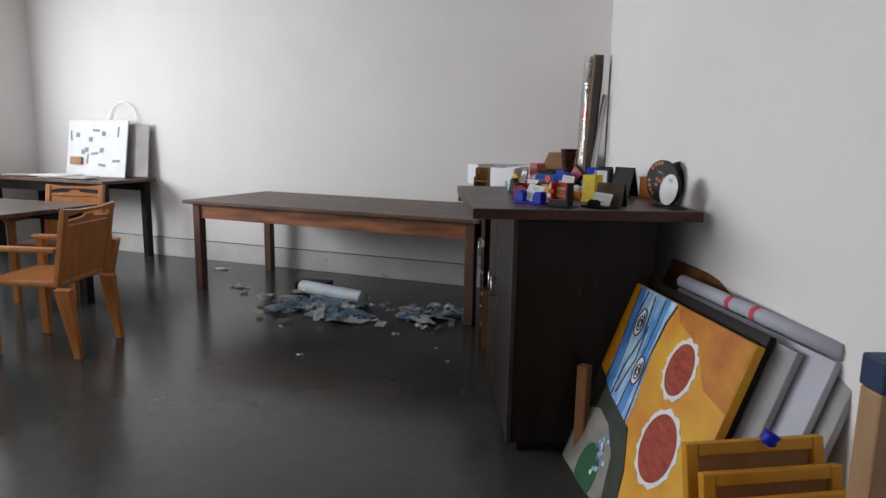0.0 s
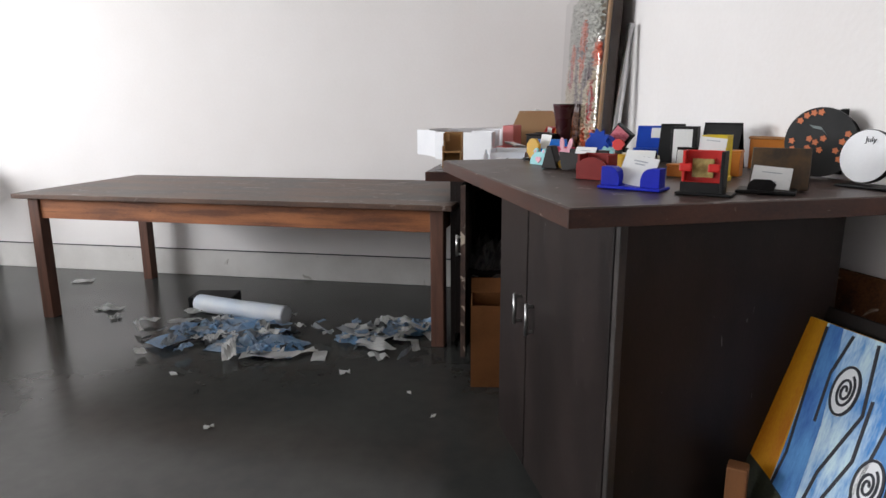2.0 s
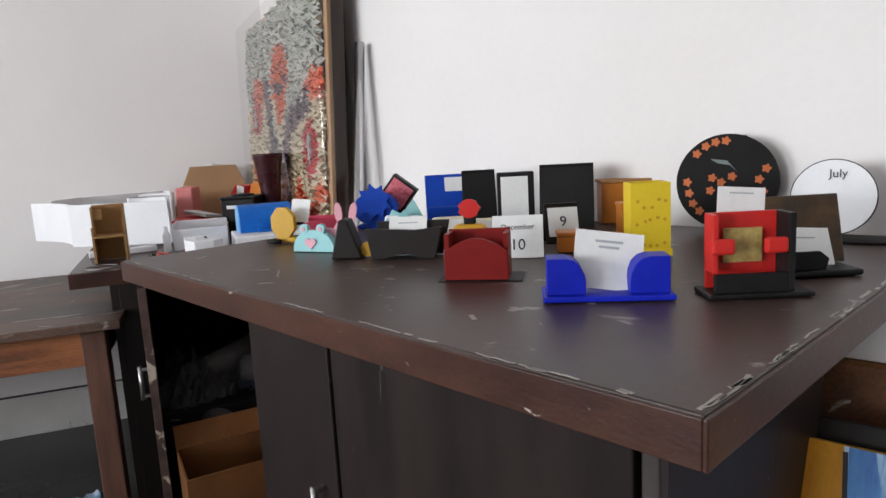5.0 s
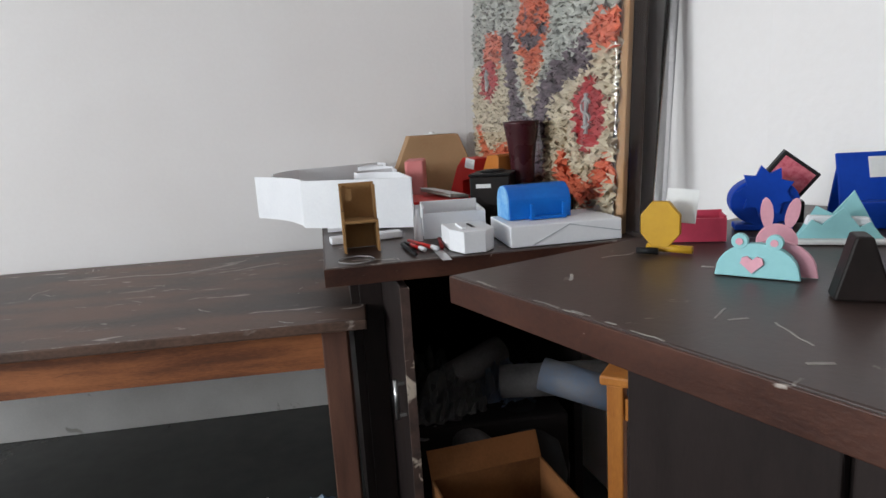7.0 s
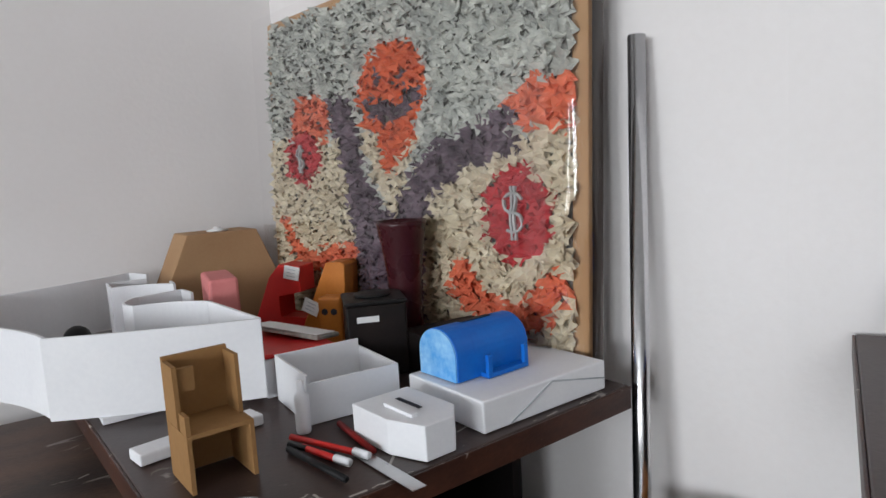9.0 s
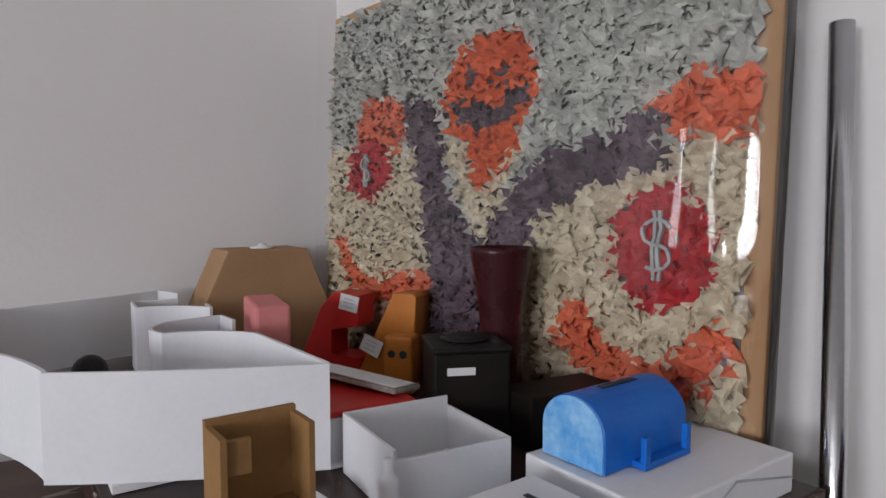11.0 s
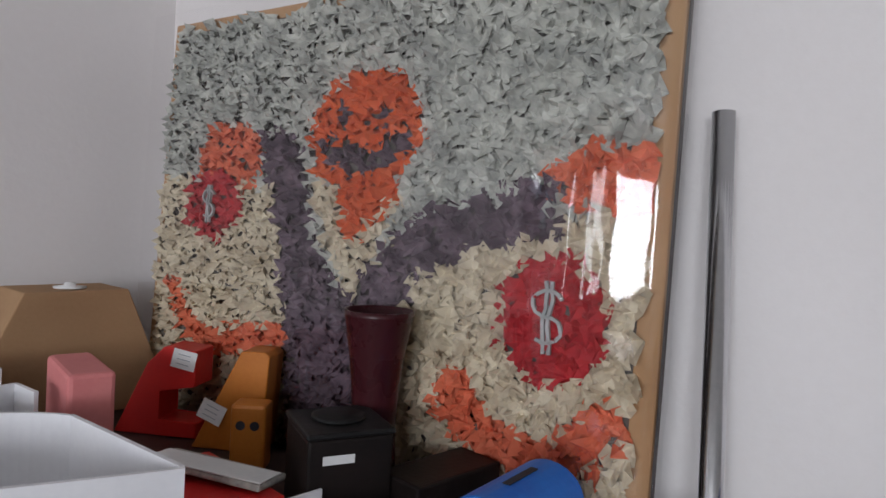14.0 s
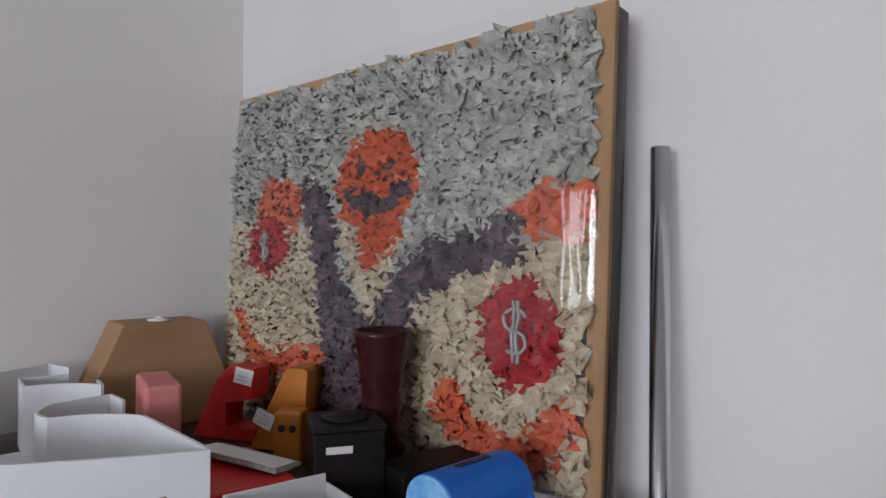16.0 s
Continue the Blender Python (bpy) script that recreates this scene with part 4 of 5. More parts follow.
t = thing("red_flower_pot", atw(0.03, -2.44, -30), "ochre wooden pot with a red flower", "ornament")
part(t, "pot", box("pot", OCHRE, -0.033, -0.02, 0, 0.033, 0.025, 0.06, 0.01))
part(t, "stem", box("stem", BLACK, -0.012, 0.0, 0.06, 0.012, 0.01, 0.075, 0.003))
part(t, "flower", prism("flower", RED, [((0.02 + 0.003 * math.cos(7 * a)) * math.cos(a), 0.09 + 0.018 * math.sin(a)) for a in [i * math.pi / 14 for i in range(28)]], -0.004, 0.006, 0.001))

t = thing("brown_boat_holder", atw(-0.06, -2.38, -32) @ Matrix.Scale(1.1, 4), "dark brown wooden holder with curved underside", "card holder")
part(t, "front", prism("front", BROWNBLACK, [(-0.06, 0.0), (-0.035, 0.0), (0.0, 0.012), (0.03, 0.0), (0.055, 0.0), (0.07, 0.055), (0.02, 0.05), (-0.07, 0.055)], -0.03, -0.022, 0.001))
part(t, "back", prism("back", BROWNBLACK, [(-0.06, 0.0), (0.06, 0.0), (0.075, 0.062), (-0.06, 0.062)], 0.015, 0.022, 0.001))
part(t, "floor", box("floor", BROWNBLACK, -0.055, -0.022, 0.01, 0.055, 0.015, 0.016, 0))
card(t, 0.07, 0.045, pose(0, -0.005, 0.03, -30), ((0.5, 0.7, 0.002),))
t = thing("dark_triangle_stand", atw(-0.15, -2.325, -30), "dark brown triangular wooden stand", "stand")
part(t, "front", prism("front", BROWNBLACK, [(-0.032, 0), (0.032, 0), (0.006, 0.078), (-0.012, 0.078)], -0.02, 0.02, 0.003))
part(t, "back", prism("back", OCHRE, disc_outline(0.015, 20, 0.04, 0.016), -0.005, 0.005, 0.001))

t = thing("frog_card_holder", atw(-0.185, -2.205, -46), "pale teal wooden frog card holder with pink heart", "ornament")
frog = [(-0.055, 0.0), (0.055, 0.0)] + disc_outline(0.053, 14, 0, 0.008, 0, 180, 0.04)
part(t, "front", prism("front", TEAL, frog, -0.012, -0.004, 0.001))
part(t, "back", prism("back", LIGHTPINK, [(x * 0.95 + 0.02, z * 1.02) for x, z in frog], 0.012, 0.02, 0.001))
for x in (-0.022, 0.022):
    part(t, "eye", prism("eye", TEAL, disc_outline(0.011, 18, x, 0.05), -0.013, -0.003, 0.001))
heart = [(0.0, 0.0), (0.015, 0.014), (0.013, 0.022), (0.006, 0.024), (0, 0.019), (-0.006, 0.024), (-0.013, 0.022), (-0.015, 0.014)]
part(t, "heart", prism("heart", LIGHTPINK, heart, -0.0155, -0.0125), pose(-0.005, 0, 0.006))
part(t, "tray", box("tray", TEAL, -0.05, -0.004, 0, 0.05, 0.012, 0.004, 0))
part(t, "middle", prism("middle", TEAL, [(x * 0.97, z * 0.97) for x, z in frog], 0.002, 0.008, 0.001))
for x in (-0.022, 0.022):
    part(t, "pupil", prism("pupil", LIGHTPINK, disc_outline(0.005, 12, x, 0.05), -0.0145, -0.0132))
t = thing("rabbit_card_holder", atw(-0.115, -2.14, -30) @ Matrix.Scale(0.8, 4), "pink wooden rabbit card holder with long ears", "ornament")
part(t, "head", prism("head", LIGHTPINK, disc_outline(0.036, 24, 0, 0.034), 0, 0.01, 0.001))
for x, a in ((-0.016, 4), (0.018, -14)):
    part(t, "ear", prism("ear", LIGHTPINK, disc_outline(0.011, 20, 0, 0.03, rz=0.03), 0.001, 0.009, 0.001), pose(x, 0, 0.06, 0, -a, 0))

t = thing("octagon_clock", atw(-0.225, -2.035, -40) @ Matrix.Scale(1.15, 4), "yellow octagonal wooden stand with white card", "ornament")
part(t, "plate", prism("plate", OCHRE, disc_outline(0.03, 8, 0, 0.042, 22.5, 382.5, 0.036), 0, 0.012, 0.001))
part(t, "foot", rod("foot", OCHRE, (-0.02, 0.01, 0.0065), (0.045, 0.0, 0.0065), 0.006))
part(t, "foot", rod("foot", BLACK, (-0.03, -0.012, 0.005), (0.0, -0.012, 0.005), 0.005))
card(t, 0.045, 0.05, pose(0.02, 0.035, 0.04, -15, 4, 0))
t = thing("red_open_box", atw(-0.135, -1.985, -22), "small crimson open wooden box", "box")
bm = bmesh.new()
add_box(bm, -0.045, 0, 0, 0.045, 0.004, 0.042)
add_box(bm, -0.045, 0.05, 0, 0.045, 0.054, 0.05)
add_box(bm, -0.045, 0.004, 0, -0.041, 0.05, 0.046)
add_box(bm, 0.041, 0.004, 0, 0.045, 0.05, 0.046)
add_box(bm, -0.041, 0.004, 0, 0.041, 0.05, 0.004)
part(t, "body", mesh_of(bm, "body", HOTPINK))
t = thing("blue_spiky_holder", atw(0.0, -1.945, -25), "bright blue round holder with spiked crown", "ornament")
part(t, "drum", prism("drum", AZURE, disc_outline(0.06, 30, 0, 0.055, rz=0.045), 0, 0.05, 0.002))
spk = []
for i in range(18):
    a = math.pi * 2 * i / 18
    r = 0.05 if i % 2 else 0.033
    spk.append((r * math.cos(a), 0.075 + r * math.sin(a)))
part(t, "crown", prism("crown", AZURE, spk, -0.01, -0.001, 0.001))
part(t, "base", box("base", AZURE, -0.05, 0, 0, 0.05, 0.05, 0.012, 0.003))
t = thing("black_diamond_box", atw(0.07, -1.905, -30, Z1 + 0.012), "black box tilted on its corner with pink patterned face", "box")
part(t, "box", box("box", BLACK, -0.04, 0, -0.04, 0.04, 0.035, 0.04, 0.002), pose(0, 0, 0.075, 0, 38, 0))
part(t, "face", box("face", mat("pink_pattern", (0.7, 0.2, 0.24), (0.45, 0.05, 0.08), 90, 0.5, 0.2), -0.033, -0.0015, -0.033, 0.033, 0, 0.033, 0), pose(0, 0, 0.075, 0, 38, 0), "pink patterned panel")
part(t, "stand", box("stand", BLACK, -0.03, 0.0, -0.012, 0.03, 0.035, 0.03, 0.002))
t = thing("mountain_holder", atw(0.03, -2.07, -28), "pale teal mountain shaped card holder on a plate", "card holder")
part(t, "plate", box("plate", PAPER, -0.07, -0.03, 0, 0.07, 0.04, 0.008, 0.003))
part(t, "front_peaks", prism("peaks", TEAL, [(-0.065, 0.008), (0.065, 0.008), (0.045, 0.035), (0.03, 0.025), (0.005, 0.06), (-0.025, 0.03), (-0.04, 0.04)], -0.012, -0.006, 0.001))
part(t, "back_peaks", prism("peaks", TEAL, [(-0.06, 0.008), (0.065, 0.008), (0.025, 0.085), (-0.005, 0.045), (-0.03, 0.06)], 0.012, 0.018, 0.001))
part(t, "snow", prism("snow", WHITE, [(-0.05, 0.03), (0.05, 0.026), (0.045, 0.042), (-0.045, 0.046)], -0.004, 0.01, 0.003))
for x, y, a in ((0.09, -2.2, -20), (0.12, -2.28, -28)):
    t = thing("folded_card_stand", atw(x, y, a), "cream folded card standing on the counter", "card", "folded cards on the counter")
    part(t, "block", box("block", mat("cream_card", (0.7, 0.64, 0.48), None, 8, 0.7), -0.045, 0, 0, 0.045, 0.03, 0.045, 0.008))
    part(t, "face", box("face", PAPER, -0.04, -0.002, 0, 0.04, -0.0005, 0.04, 0), pose(0, -0.006, 0.001, -8))

# ---- chairs, tables and boards at the west end ----


def armchair(m):
    c = thing("wooden_armchair", m, "orange-brown wooden armchair with solid back panel", "chair", "chairs round the table")
    part(c, "seat", box("seat", CHAIR_WOOD, -0.23, -0.23, 0.42, 0.23, 0.22, 0.455, 0.012))
    part(c, "backrest", box("backrest", CHAIR_WOOD, -0.2, 0, 0.0, 0.2, 0.018, 0.32, 0.004), pose(0, 0.205, 0.46, -10))
    part(c, "top_rail", prism("rail", CHAIR_WOOD, [(-0.24, 0), (-0.2, 0.0), (-0.1, 0.012), (0.1, 0.012), (0.2, 0.0), (0.24, 0.0), (0.24, 0.045), (0.1, 0.03), (-0.1, 0.03), (-0.24, 0.045)], 0, 0.024, 0.003), pose(0, 0.27, 0.83, -10))
    part(c, "carved_bar", prism("bar", CHAIR_WOOD, [(-0.2, 0.0), (-0.04, 0.012), (-0.03, 0.03), (0.03, 0.03), (0.04, 0.012), (0.2, 0), (0.2, -0.02), (-0.2, -0.02)], 0, 0.02, 0.002), pose(0, 0.262, 0.80, -10))
    for s in (-1, 1):
        part(c, "stile", box("stile", CHAIR_WOOD, -0.02, -0.016, 0, 0.02, 0.018, 0.45, 0.005), pose(s * 0.218, 0.205, 0.42, -10))
        part(c, "front_leg", prism("leg", CHAIR_WOOD, [(-0.018, 0), (0.018, 0), (0.034, 0.43), (-0.03, 0.43)], -0.03, 0.02, 0.004), pose(s * 0.22, -0.2, 0))
        part(c, "back_leg", prism("leg", CHAIR_WOOD, [(-0.02, 0), (0.016, 0), (0.045, 0.44), (-0.05, 0.44)], -0.02, 0.02, 0.004), pose(s * 0.205, 0.3, 0, 12, 0, 90) @ pose(0, 0, 0))
        part(c, "arm", box("arm", CHAIR_WOOD, -0.028, -0.26, 0.62, 0.028, 0.22, 0.65, 0.01), pose(s * 0.225, 0, 0))
        part(c, "arm_post", prism("post", CHAIR_WOOD, [(-0.02, 0.43), (0.02, 0.43), (0.024, 0.62), (-0.024, 0.62)], -0.025, 0.02, 0.004), pose(s * 0.225, -0.2, 0))
    return c


ac = armchair(pose(-2.93, -2.63, 0, 0, 0, -74))
copy_thing(ac, pose(-3.95, -1.75, 0, 0, 0, 20))


def dark_table(m, lx, ly, z, label):
    tt = thing("dark_table", m, label, "table")
    part(tt, "table_top", box("top", TABLETOP, 0, 0, z - 0.03, lx, ly, z, 0.004))
    lg = box("leg", BROWNBLACK, -0.035, -0.035, 0, 0.035, 0.035, z - 0.031, 0.004)
    for x in (0.08, lx - 0.08):
        for y in (0.08, ly - 0.08):
            part(tt, "leg", lg, pose(x, y, 0))
    bm = bmesh.new()
    add_box(bm, 0.12, 0.06, z - 0.13, lx - 0.12, 0.085, z - 0.031)
    add_box(bm, 0.12, ly - 0.085, z - 0.13, lx - 0.12, ly - 0.06, z - 0.031)
    part(tt, "apron", mesh_of(bm, "apron", BROWNBLACK))
    return tt


dark_table(pose(-5.2, -2.95, 0, 0, 0, 4), 1.75, 1.1, 0.76, "brown topped table with dark legs")
dark_table(pose(-6.3, -0.72, 0), 1.68, 0.68, 0.83, "dark table against the wall covered with papers")
for x, y, a, w, h, mm in ((-5.6, -0.42, 10, 0.4, 0.3, PAPER), (-5.2, -0.5, -20, 0.35, 0.25, GREYPAPER), (-5.9, -0.5, 30, 0.4, 0.3, NEWS), (-5.45, -0.55, 40, 0.3, 0.2, GREYPAPER), (-5.0, -0.6, 5, 0.25, 0.2, NEWS)):
    single("paper_sheet", box("sheet", mm, -w / 2, -h / 2, 0, w / 2, h / 2, 0.012, 0.003), pose(x, y, 0.831 + rng.uniform(0, 0.012), 0, 0, a), "loose papers lying on the dark table", "paper", "papers on the dark table")
DARKSLOT = mat("slot_card", (0.34, 0.34, 0.37), None, 8, 0.8)
mo = thing("white_relief_board", pose(-5.72, -0.21, 0.832, -9, 0, 0), "white foam board model with cut slots, leaning on the wall", "model")
part(mo, "board", box("board", WHITE, 0, 0, 0, 0.84, 0.012, 0.6, 0.003))
for i in range(13):
    x, z = rng.uniform(0.08, 0.74), rng.uniform(0.1, 0.5)
    w, h = rng.choice(((0.02, 0.11), (0.1, 0.025), (0.05, 0.05)))
    part(mo, "slot", box("slot", DARKSLOT, x, -0.004, z, x + w, -0.0005, z + h, 0), pose(0, 0, 0, 0, rng.uniform(-8, 8), 0))
part(mo, "block", box("block", CARDBOARD, 0.08, -0.03, 0.12, 0.24, -0.0005, 0.2, 0.003))
single("grey_board", box("grey_board", mat("grey_card", (0.4, 0.38, 0.37), None, 5, 0.7), 0, 0, 0, 0.32, 0.01, 0.55, 0.003), pose(-4.98, -0.12, 0.84, -7, 0, 0), "grey cardboard sheet leaning on the wall", "board")
single("wire_hoop", ribbon("hoop", STEEL, disc_outline(0.2, 24, 0, 0.0, 0, 180), -0.004, 0.004, 0.008), pose(-5.05, -0.03, 1.42, 90, 0, 0), "thin metal hoop leaning on the wall behind boards", "hoop")

# ---- litter under the long table ----
roll = thing("rolled_banner", pose(-2.0, -0.90, 0.055, 0, 0, -12), "rolled pale blue printed banner lying on the floor", "banner")
part(roll, "roll", lathe("roll", mat("banner_roll", (0.6, 0.68, 0.8), (0.75, 0.77, 0.8), 5, 0.4, 0.1), [(0.05, -0.33), (0.055, -0.32), (0.052, 0.0), (0.055, 0.32), (0.05, 0.33), (0.03, 0.325)], 20), pose(0, 0, 0, 0, 90, 0))
part(roll, "loose_end", box("end", BLUEPAPER, -0.1, -0.28, -0.05, 0.36, -0.02, -0.045, 0), pose(0, 0, 0, 0, 0, 5))
single("black_tray", box("tray", BLACK, -0.14, -0.09, 0, 0.14, 0.09, 0.07, 0.006), pose(-2.3, -0.68, 0, 0, 0, 10), "black plastic tray lying on the floor", "tray")


LITTER = mat("wet_litter", (0.16, 0.16, 0.16), (0.08, 0.085, 0.09), 12, 0.6, 0.3)


def sheet(w, d, r):
    """A curled, creased sheet."""
    bm = bmesh.new()
    n = 5
    ph = r.uniform(0, 6)
    amp = r.uniform(0.002, 0.012)
    g = [[bm.verts.new((w * (i / n - 0.5), d * (j / n - 0.5), 0.004 + amp * (1 + math.sin(ph + i * 1.3 + j * r.uniform(0.6, 1.2))))) for i in range(n + 1)] for j in range(n + 1)]
    for j in range(n):
        for i in range(n):
            bm.faces.new((g[j][i], g[j][i + 1], g[j + 1][i + 1], g[j + 1][i]))
    geo = bmesh.ops.solidify(bm, geom=bm.faces[:], thickness=0.0015)
    return bm


for i in range(150):
    if i < 95:
        x, y = rng.gauss(-1.87, 0.26), rng.gauss(-1.22, 0.15)
    else:
        x, y = rng.gauss(-1.08, 0.13), rng.gauss(-1.07, 0.1)
    mm = rng.choice((PAPER, PAPER, PAPER, GREYPAPER, GREYPAPER, BLUEPAPER, LITTER))
    w = rng.uniform(0.12, 0.24) if i % 4 == 0 else rng.uniform(0.035, 0.11)
    single("litter_sheet", mesh_of(sheet(w, w * rng.choice((0.15, 0.3, 0.5, 0.8)), rng), "sheet", mm), pose(x, y, 0.002 + 0.0045 * (i % 9), rng.uniform(-5, 5), rng.uniform(-5, 5), rng.uniform(0, 360)), "torn crumpled paper lying on the floor", "paper", "torn papers on the floor")


def crumpled(w, d, h, seed):
    """A thin plastic sheet, crumpled into sharp folds and flat at its rim."""
    bm = bmesh.new()
    nx2, ny2 = 22, 14
    g = []
    for j in range(ny2 + 1):
        row = []
        for i in range(nx2 + 1):
            u, v = i / nx2 - 0.5, j / ny2 - 0.5
            rim = max(0.0, 1 - (2 * u) ** 4) * max(0.0, 1 - (2 * v) ** 4)
            k = abs(noise.noise((u * 7, v * 6, seed))) + 0.6 * abs(noise.noise((u * 17, v * 15, seed + 5)))
            row.append(bm.verts.new((w * u + 0.03 * noise.noise((v * 6, seed, 0)), d * v + 0.03 * noise.noise((u * 6, seed, 2)), 0.003 + h * rim * k)))
        g.append(row)
    for j in range(ny2):
        for i in range(nx2):
            bm.faces.new((g[j][i], g[j][i + 1], g[j + 1][i + 1], g[j + 1][i]))
    bmesh.ops.solidify(bm, geom=bm.faces[:], thickness=0.001)
    return bm


BLUEBAG = mat("blue_plastic", (0.16, 0.38, 0.66), (0.45, 0.52, 0.6), 7, 0.25, 0.1, spots=((0.07, 0.08, 0.09), 9, 0.6))
for x, y, w, d, h, a, seed in ((-1.68, -1.34, 0.5, 0.24, 0.1, -4, 1), (-2.05, -1.16, 0.42, 0.24, 0.08, 15, 4), (-0.95, -0.95, 0.36, 0.2, 0.1, 20, 8), (-1.18, -1.13, 0.26, 0.18, 0.07, -12, 12)):
    single("crumpled_plastic", mesh_of(crumpled(w, d, h, seed), "plastic", BLUEBAG), pose(x, y, 0.001, 0, 0, a), "crumpled blue and grey plastic sheet on the floor", "plastic sheet", "plastic sheets on the floor")
for x, y, w in ((-1.3, -1.42, 0.13), (-1.0, -1.38, 0.11), (-2.9, -0.9, 0.17), (-3.55, -0.35, 0.14), (-2.75, -1.05, 0.07), (-1.1, -1.6, 0.05), (-1.9, -1.75, 0.05), (-0.75, -1.75, 0.03), (-0.6, -1.95, 0.03), (-1.45, -2.2, 0.04)):
    single("paper_scrap", mesh_of(sheet(w, w * 0.55, rng), "scrap", PAPER), pose(x, y, 0.001, 0, 0, rng.uniform(0, 360)), "small white paper scrap on the floor", "paper", "scraps on the floor")

# ---- between the counters ----
CARTON = mat("old_carton", (0.2, 0.082, 0.03), (0.12, 0.05, 0.019), 6, 0.85, 0.1, spec=0.1)
# roll colours lowered to carry the shade of the open cabinet
DIM = mat("shaded_rolls", (0.1, 0.092, 0.09), (0.035, 0.032, 0.032), 8, 0.7, 0.2)
DIMBLUE = mat("shaded_blue_roll", (0.09, 0.13, 0.2), (0.14, 0.13, 0.13), 8, 0.6, 0.2)
cb = thing("cardboard_carton", pose(-0.495, -1.63, 0, 0, 0, 8), "tall brown cardboard carton with open flaps", "box")
bm = bmesh.new()
add_box(bm, 0, 0, 0, 0.3, 0.005, 0.38)
add_box(bm, 0, 0.22, 0, 0.3, 0.225, 0.38)
add_box(bm, 0, 0.005, 0, 0.005, 0.22, 0.38)
add_box(bm, 0.295, 0.005, 0, 0.3, 0.22, 0.38)
add_box(bm, 0.005, 0.005, 0, 0.295, 0.22, 0.01)
part(cb, "carton", mesh_of(bm, "carton", CARTON))
part(cb, "flap", box("flap", CARTON, 0, 0, 0, 0.3, 0.004, 0.07, 0), pose(0, 0.222, 0.38, -28))
single("black_bag", lathe("bag", BLACK, [(0.11, 0), (0.13, 0.05), (0.14, 0.2), (0.12, 0.3), (0.06, 0.37), (0.03, 0.39)], 18), pose(-0.24, -1.2, 0.071), "slumped black bag inside the cabinet", "bag")
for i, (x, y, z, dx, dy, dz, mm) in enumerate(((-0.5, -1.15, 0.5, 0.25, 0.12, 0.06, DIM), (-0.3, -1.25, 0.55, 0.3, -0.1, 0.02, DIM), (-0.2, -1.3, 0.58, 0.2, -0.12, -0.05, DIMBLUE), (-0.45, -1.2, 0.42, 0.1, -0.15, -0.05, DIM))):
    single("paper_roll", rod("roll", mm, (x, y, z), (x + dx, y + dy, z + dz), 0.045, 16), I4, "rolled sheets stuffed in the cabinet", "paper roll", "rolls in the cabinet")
# filling block, in the same near black that stands for interior shade
single("carton_stack", box("stack", INSIDE_SHADE, -0.58, -1.28, 0.071, -0.12, -0.5, 0.45, 0.01), I4, "boxes filling the cabinet, coloured near black for its shade", "box")
STOOLWOOD = mat("stool_wood", (0.5, 0.19, 0.035), (0.3, 0.1, 0.02), 5, 0.45, 0.12, spots=((0.55, 0.45, 0.36), 12, 0.68), stretch=(3, 3, 0.7))
st = thing("wooden_stool", pose(-0.19, -1.675, 0, 0, 0, -38), "worn orange-brown wooden stool pushed between the cabinets", "stool")
part(st, "seat", box("seat", STOOLWOOD, 0, 0, 0.7, 0.185, 0.3, 0.722, 0.005))
for x in (0.012, 0.138):
    for y in (0.012, 0.253):
        part(st, "leg", box("leg", STOOLWOOD, x, y, 0, x + 0.035, y + 0.035, 0.699, 0.004))
for z in (0.2, 0.62):
    part(st, "rail", box("rail", STOOLWOOD, 0.048, 0.018, z, 0.137, 0.038, z + 0.05, 0.003))
# plastic toned down too, as shaded inside the cabinet
GREYBAG = mat("shaded_plastic", (0.16, 0.155, 0.15), (0.05, 0.05, 0.055), 9, 0.4, 0.2)

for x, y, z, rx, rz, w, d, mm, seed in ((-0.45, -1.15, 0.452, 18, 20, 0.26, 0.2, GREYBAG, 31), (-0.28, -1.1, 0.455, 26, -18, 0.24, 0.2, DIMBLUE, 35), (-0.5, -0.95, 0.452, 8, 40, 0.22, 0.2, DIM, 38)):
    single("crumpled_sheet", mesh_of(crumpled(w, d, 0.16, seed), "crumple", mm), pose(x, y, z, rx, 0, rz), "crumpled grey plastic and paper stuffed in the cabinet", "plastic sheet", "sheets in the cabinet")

# ---- paintings stacked beside the counter ----


def canvas(name, m, w, h, face, label, thick=0.025):
    c = thing(name, m, label, "painting", "paintings leaning on the wall")
    part(c, "canvas", box("canvas", face, 0, 0, 0, w, thick, h, 0.003))
    return c


YCAN = mat("yellow_canvas", (0.72, 0.42, 0.03), (0.6, 0.2, 0.02), 4, 0.5, 0.2)
GREYCAN = mat("grey_canvas", (0.36, 0.36, 0.36), (0.28, 0.28, 0.29), 5, 0.7, 0.1)
LAV = mat("lavender_board", (0.5, 0.5, 0.58), (0.43, 0.43, 0.5), 5, 0.6, 0.1)

CV = pose(0.233, -2.807, 0, 0, 0, -62) @ pose(0, 0, 0, -20)
BLUES = mat("blue_strokes", (0.6, 0.78, 0.88), (0.05, 0.24, 0.62), 8, 0.5, 0.4, fine=60, amount=0.4, stretch=(3, 1, 0.8))
DEEP = mat("deep_blue_strokes", (0.12, 0.35, 0.7), (0.04, 0.14, 0.45), 9, 0.5, 0.3, fine=60, stretch=(3, 1, 0.8))
GOLD = mat("gold_strip", (0.66, 0.31, 0.008), (0.48, 0.14, 0.006), 5, 0.5, 0.2, stretch=(2, 1, 0.6))
HILL = mat("dark_green_strokes", (0.05, 0.055, 0.035), (0.02, 0.022, 0.018), 14, 0.6, 0.5)
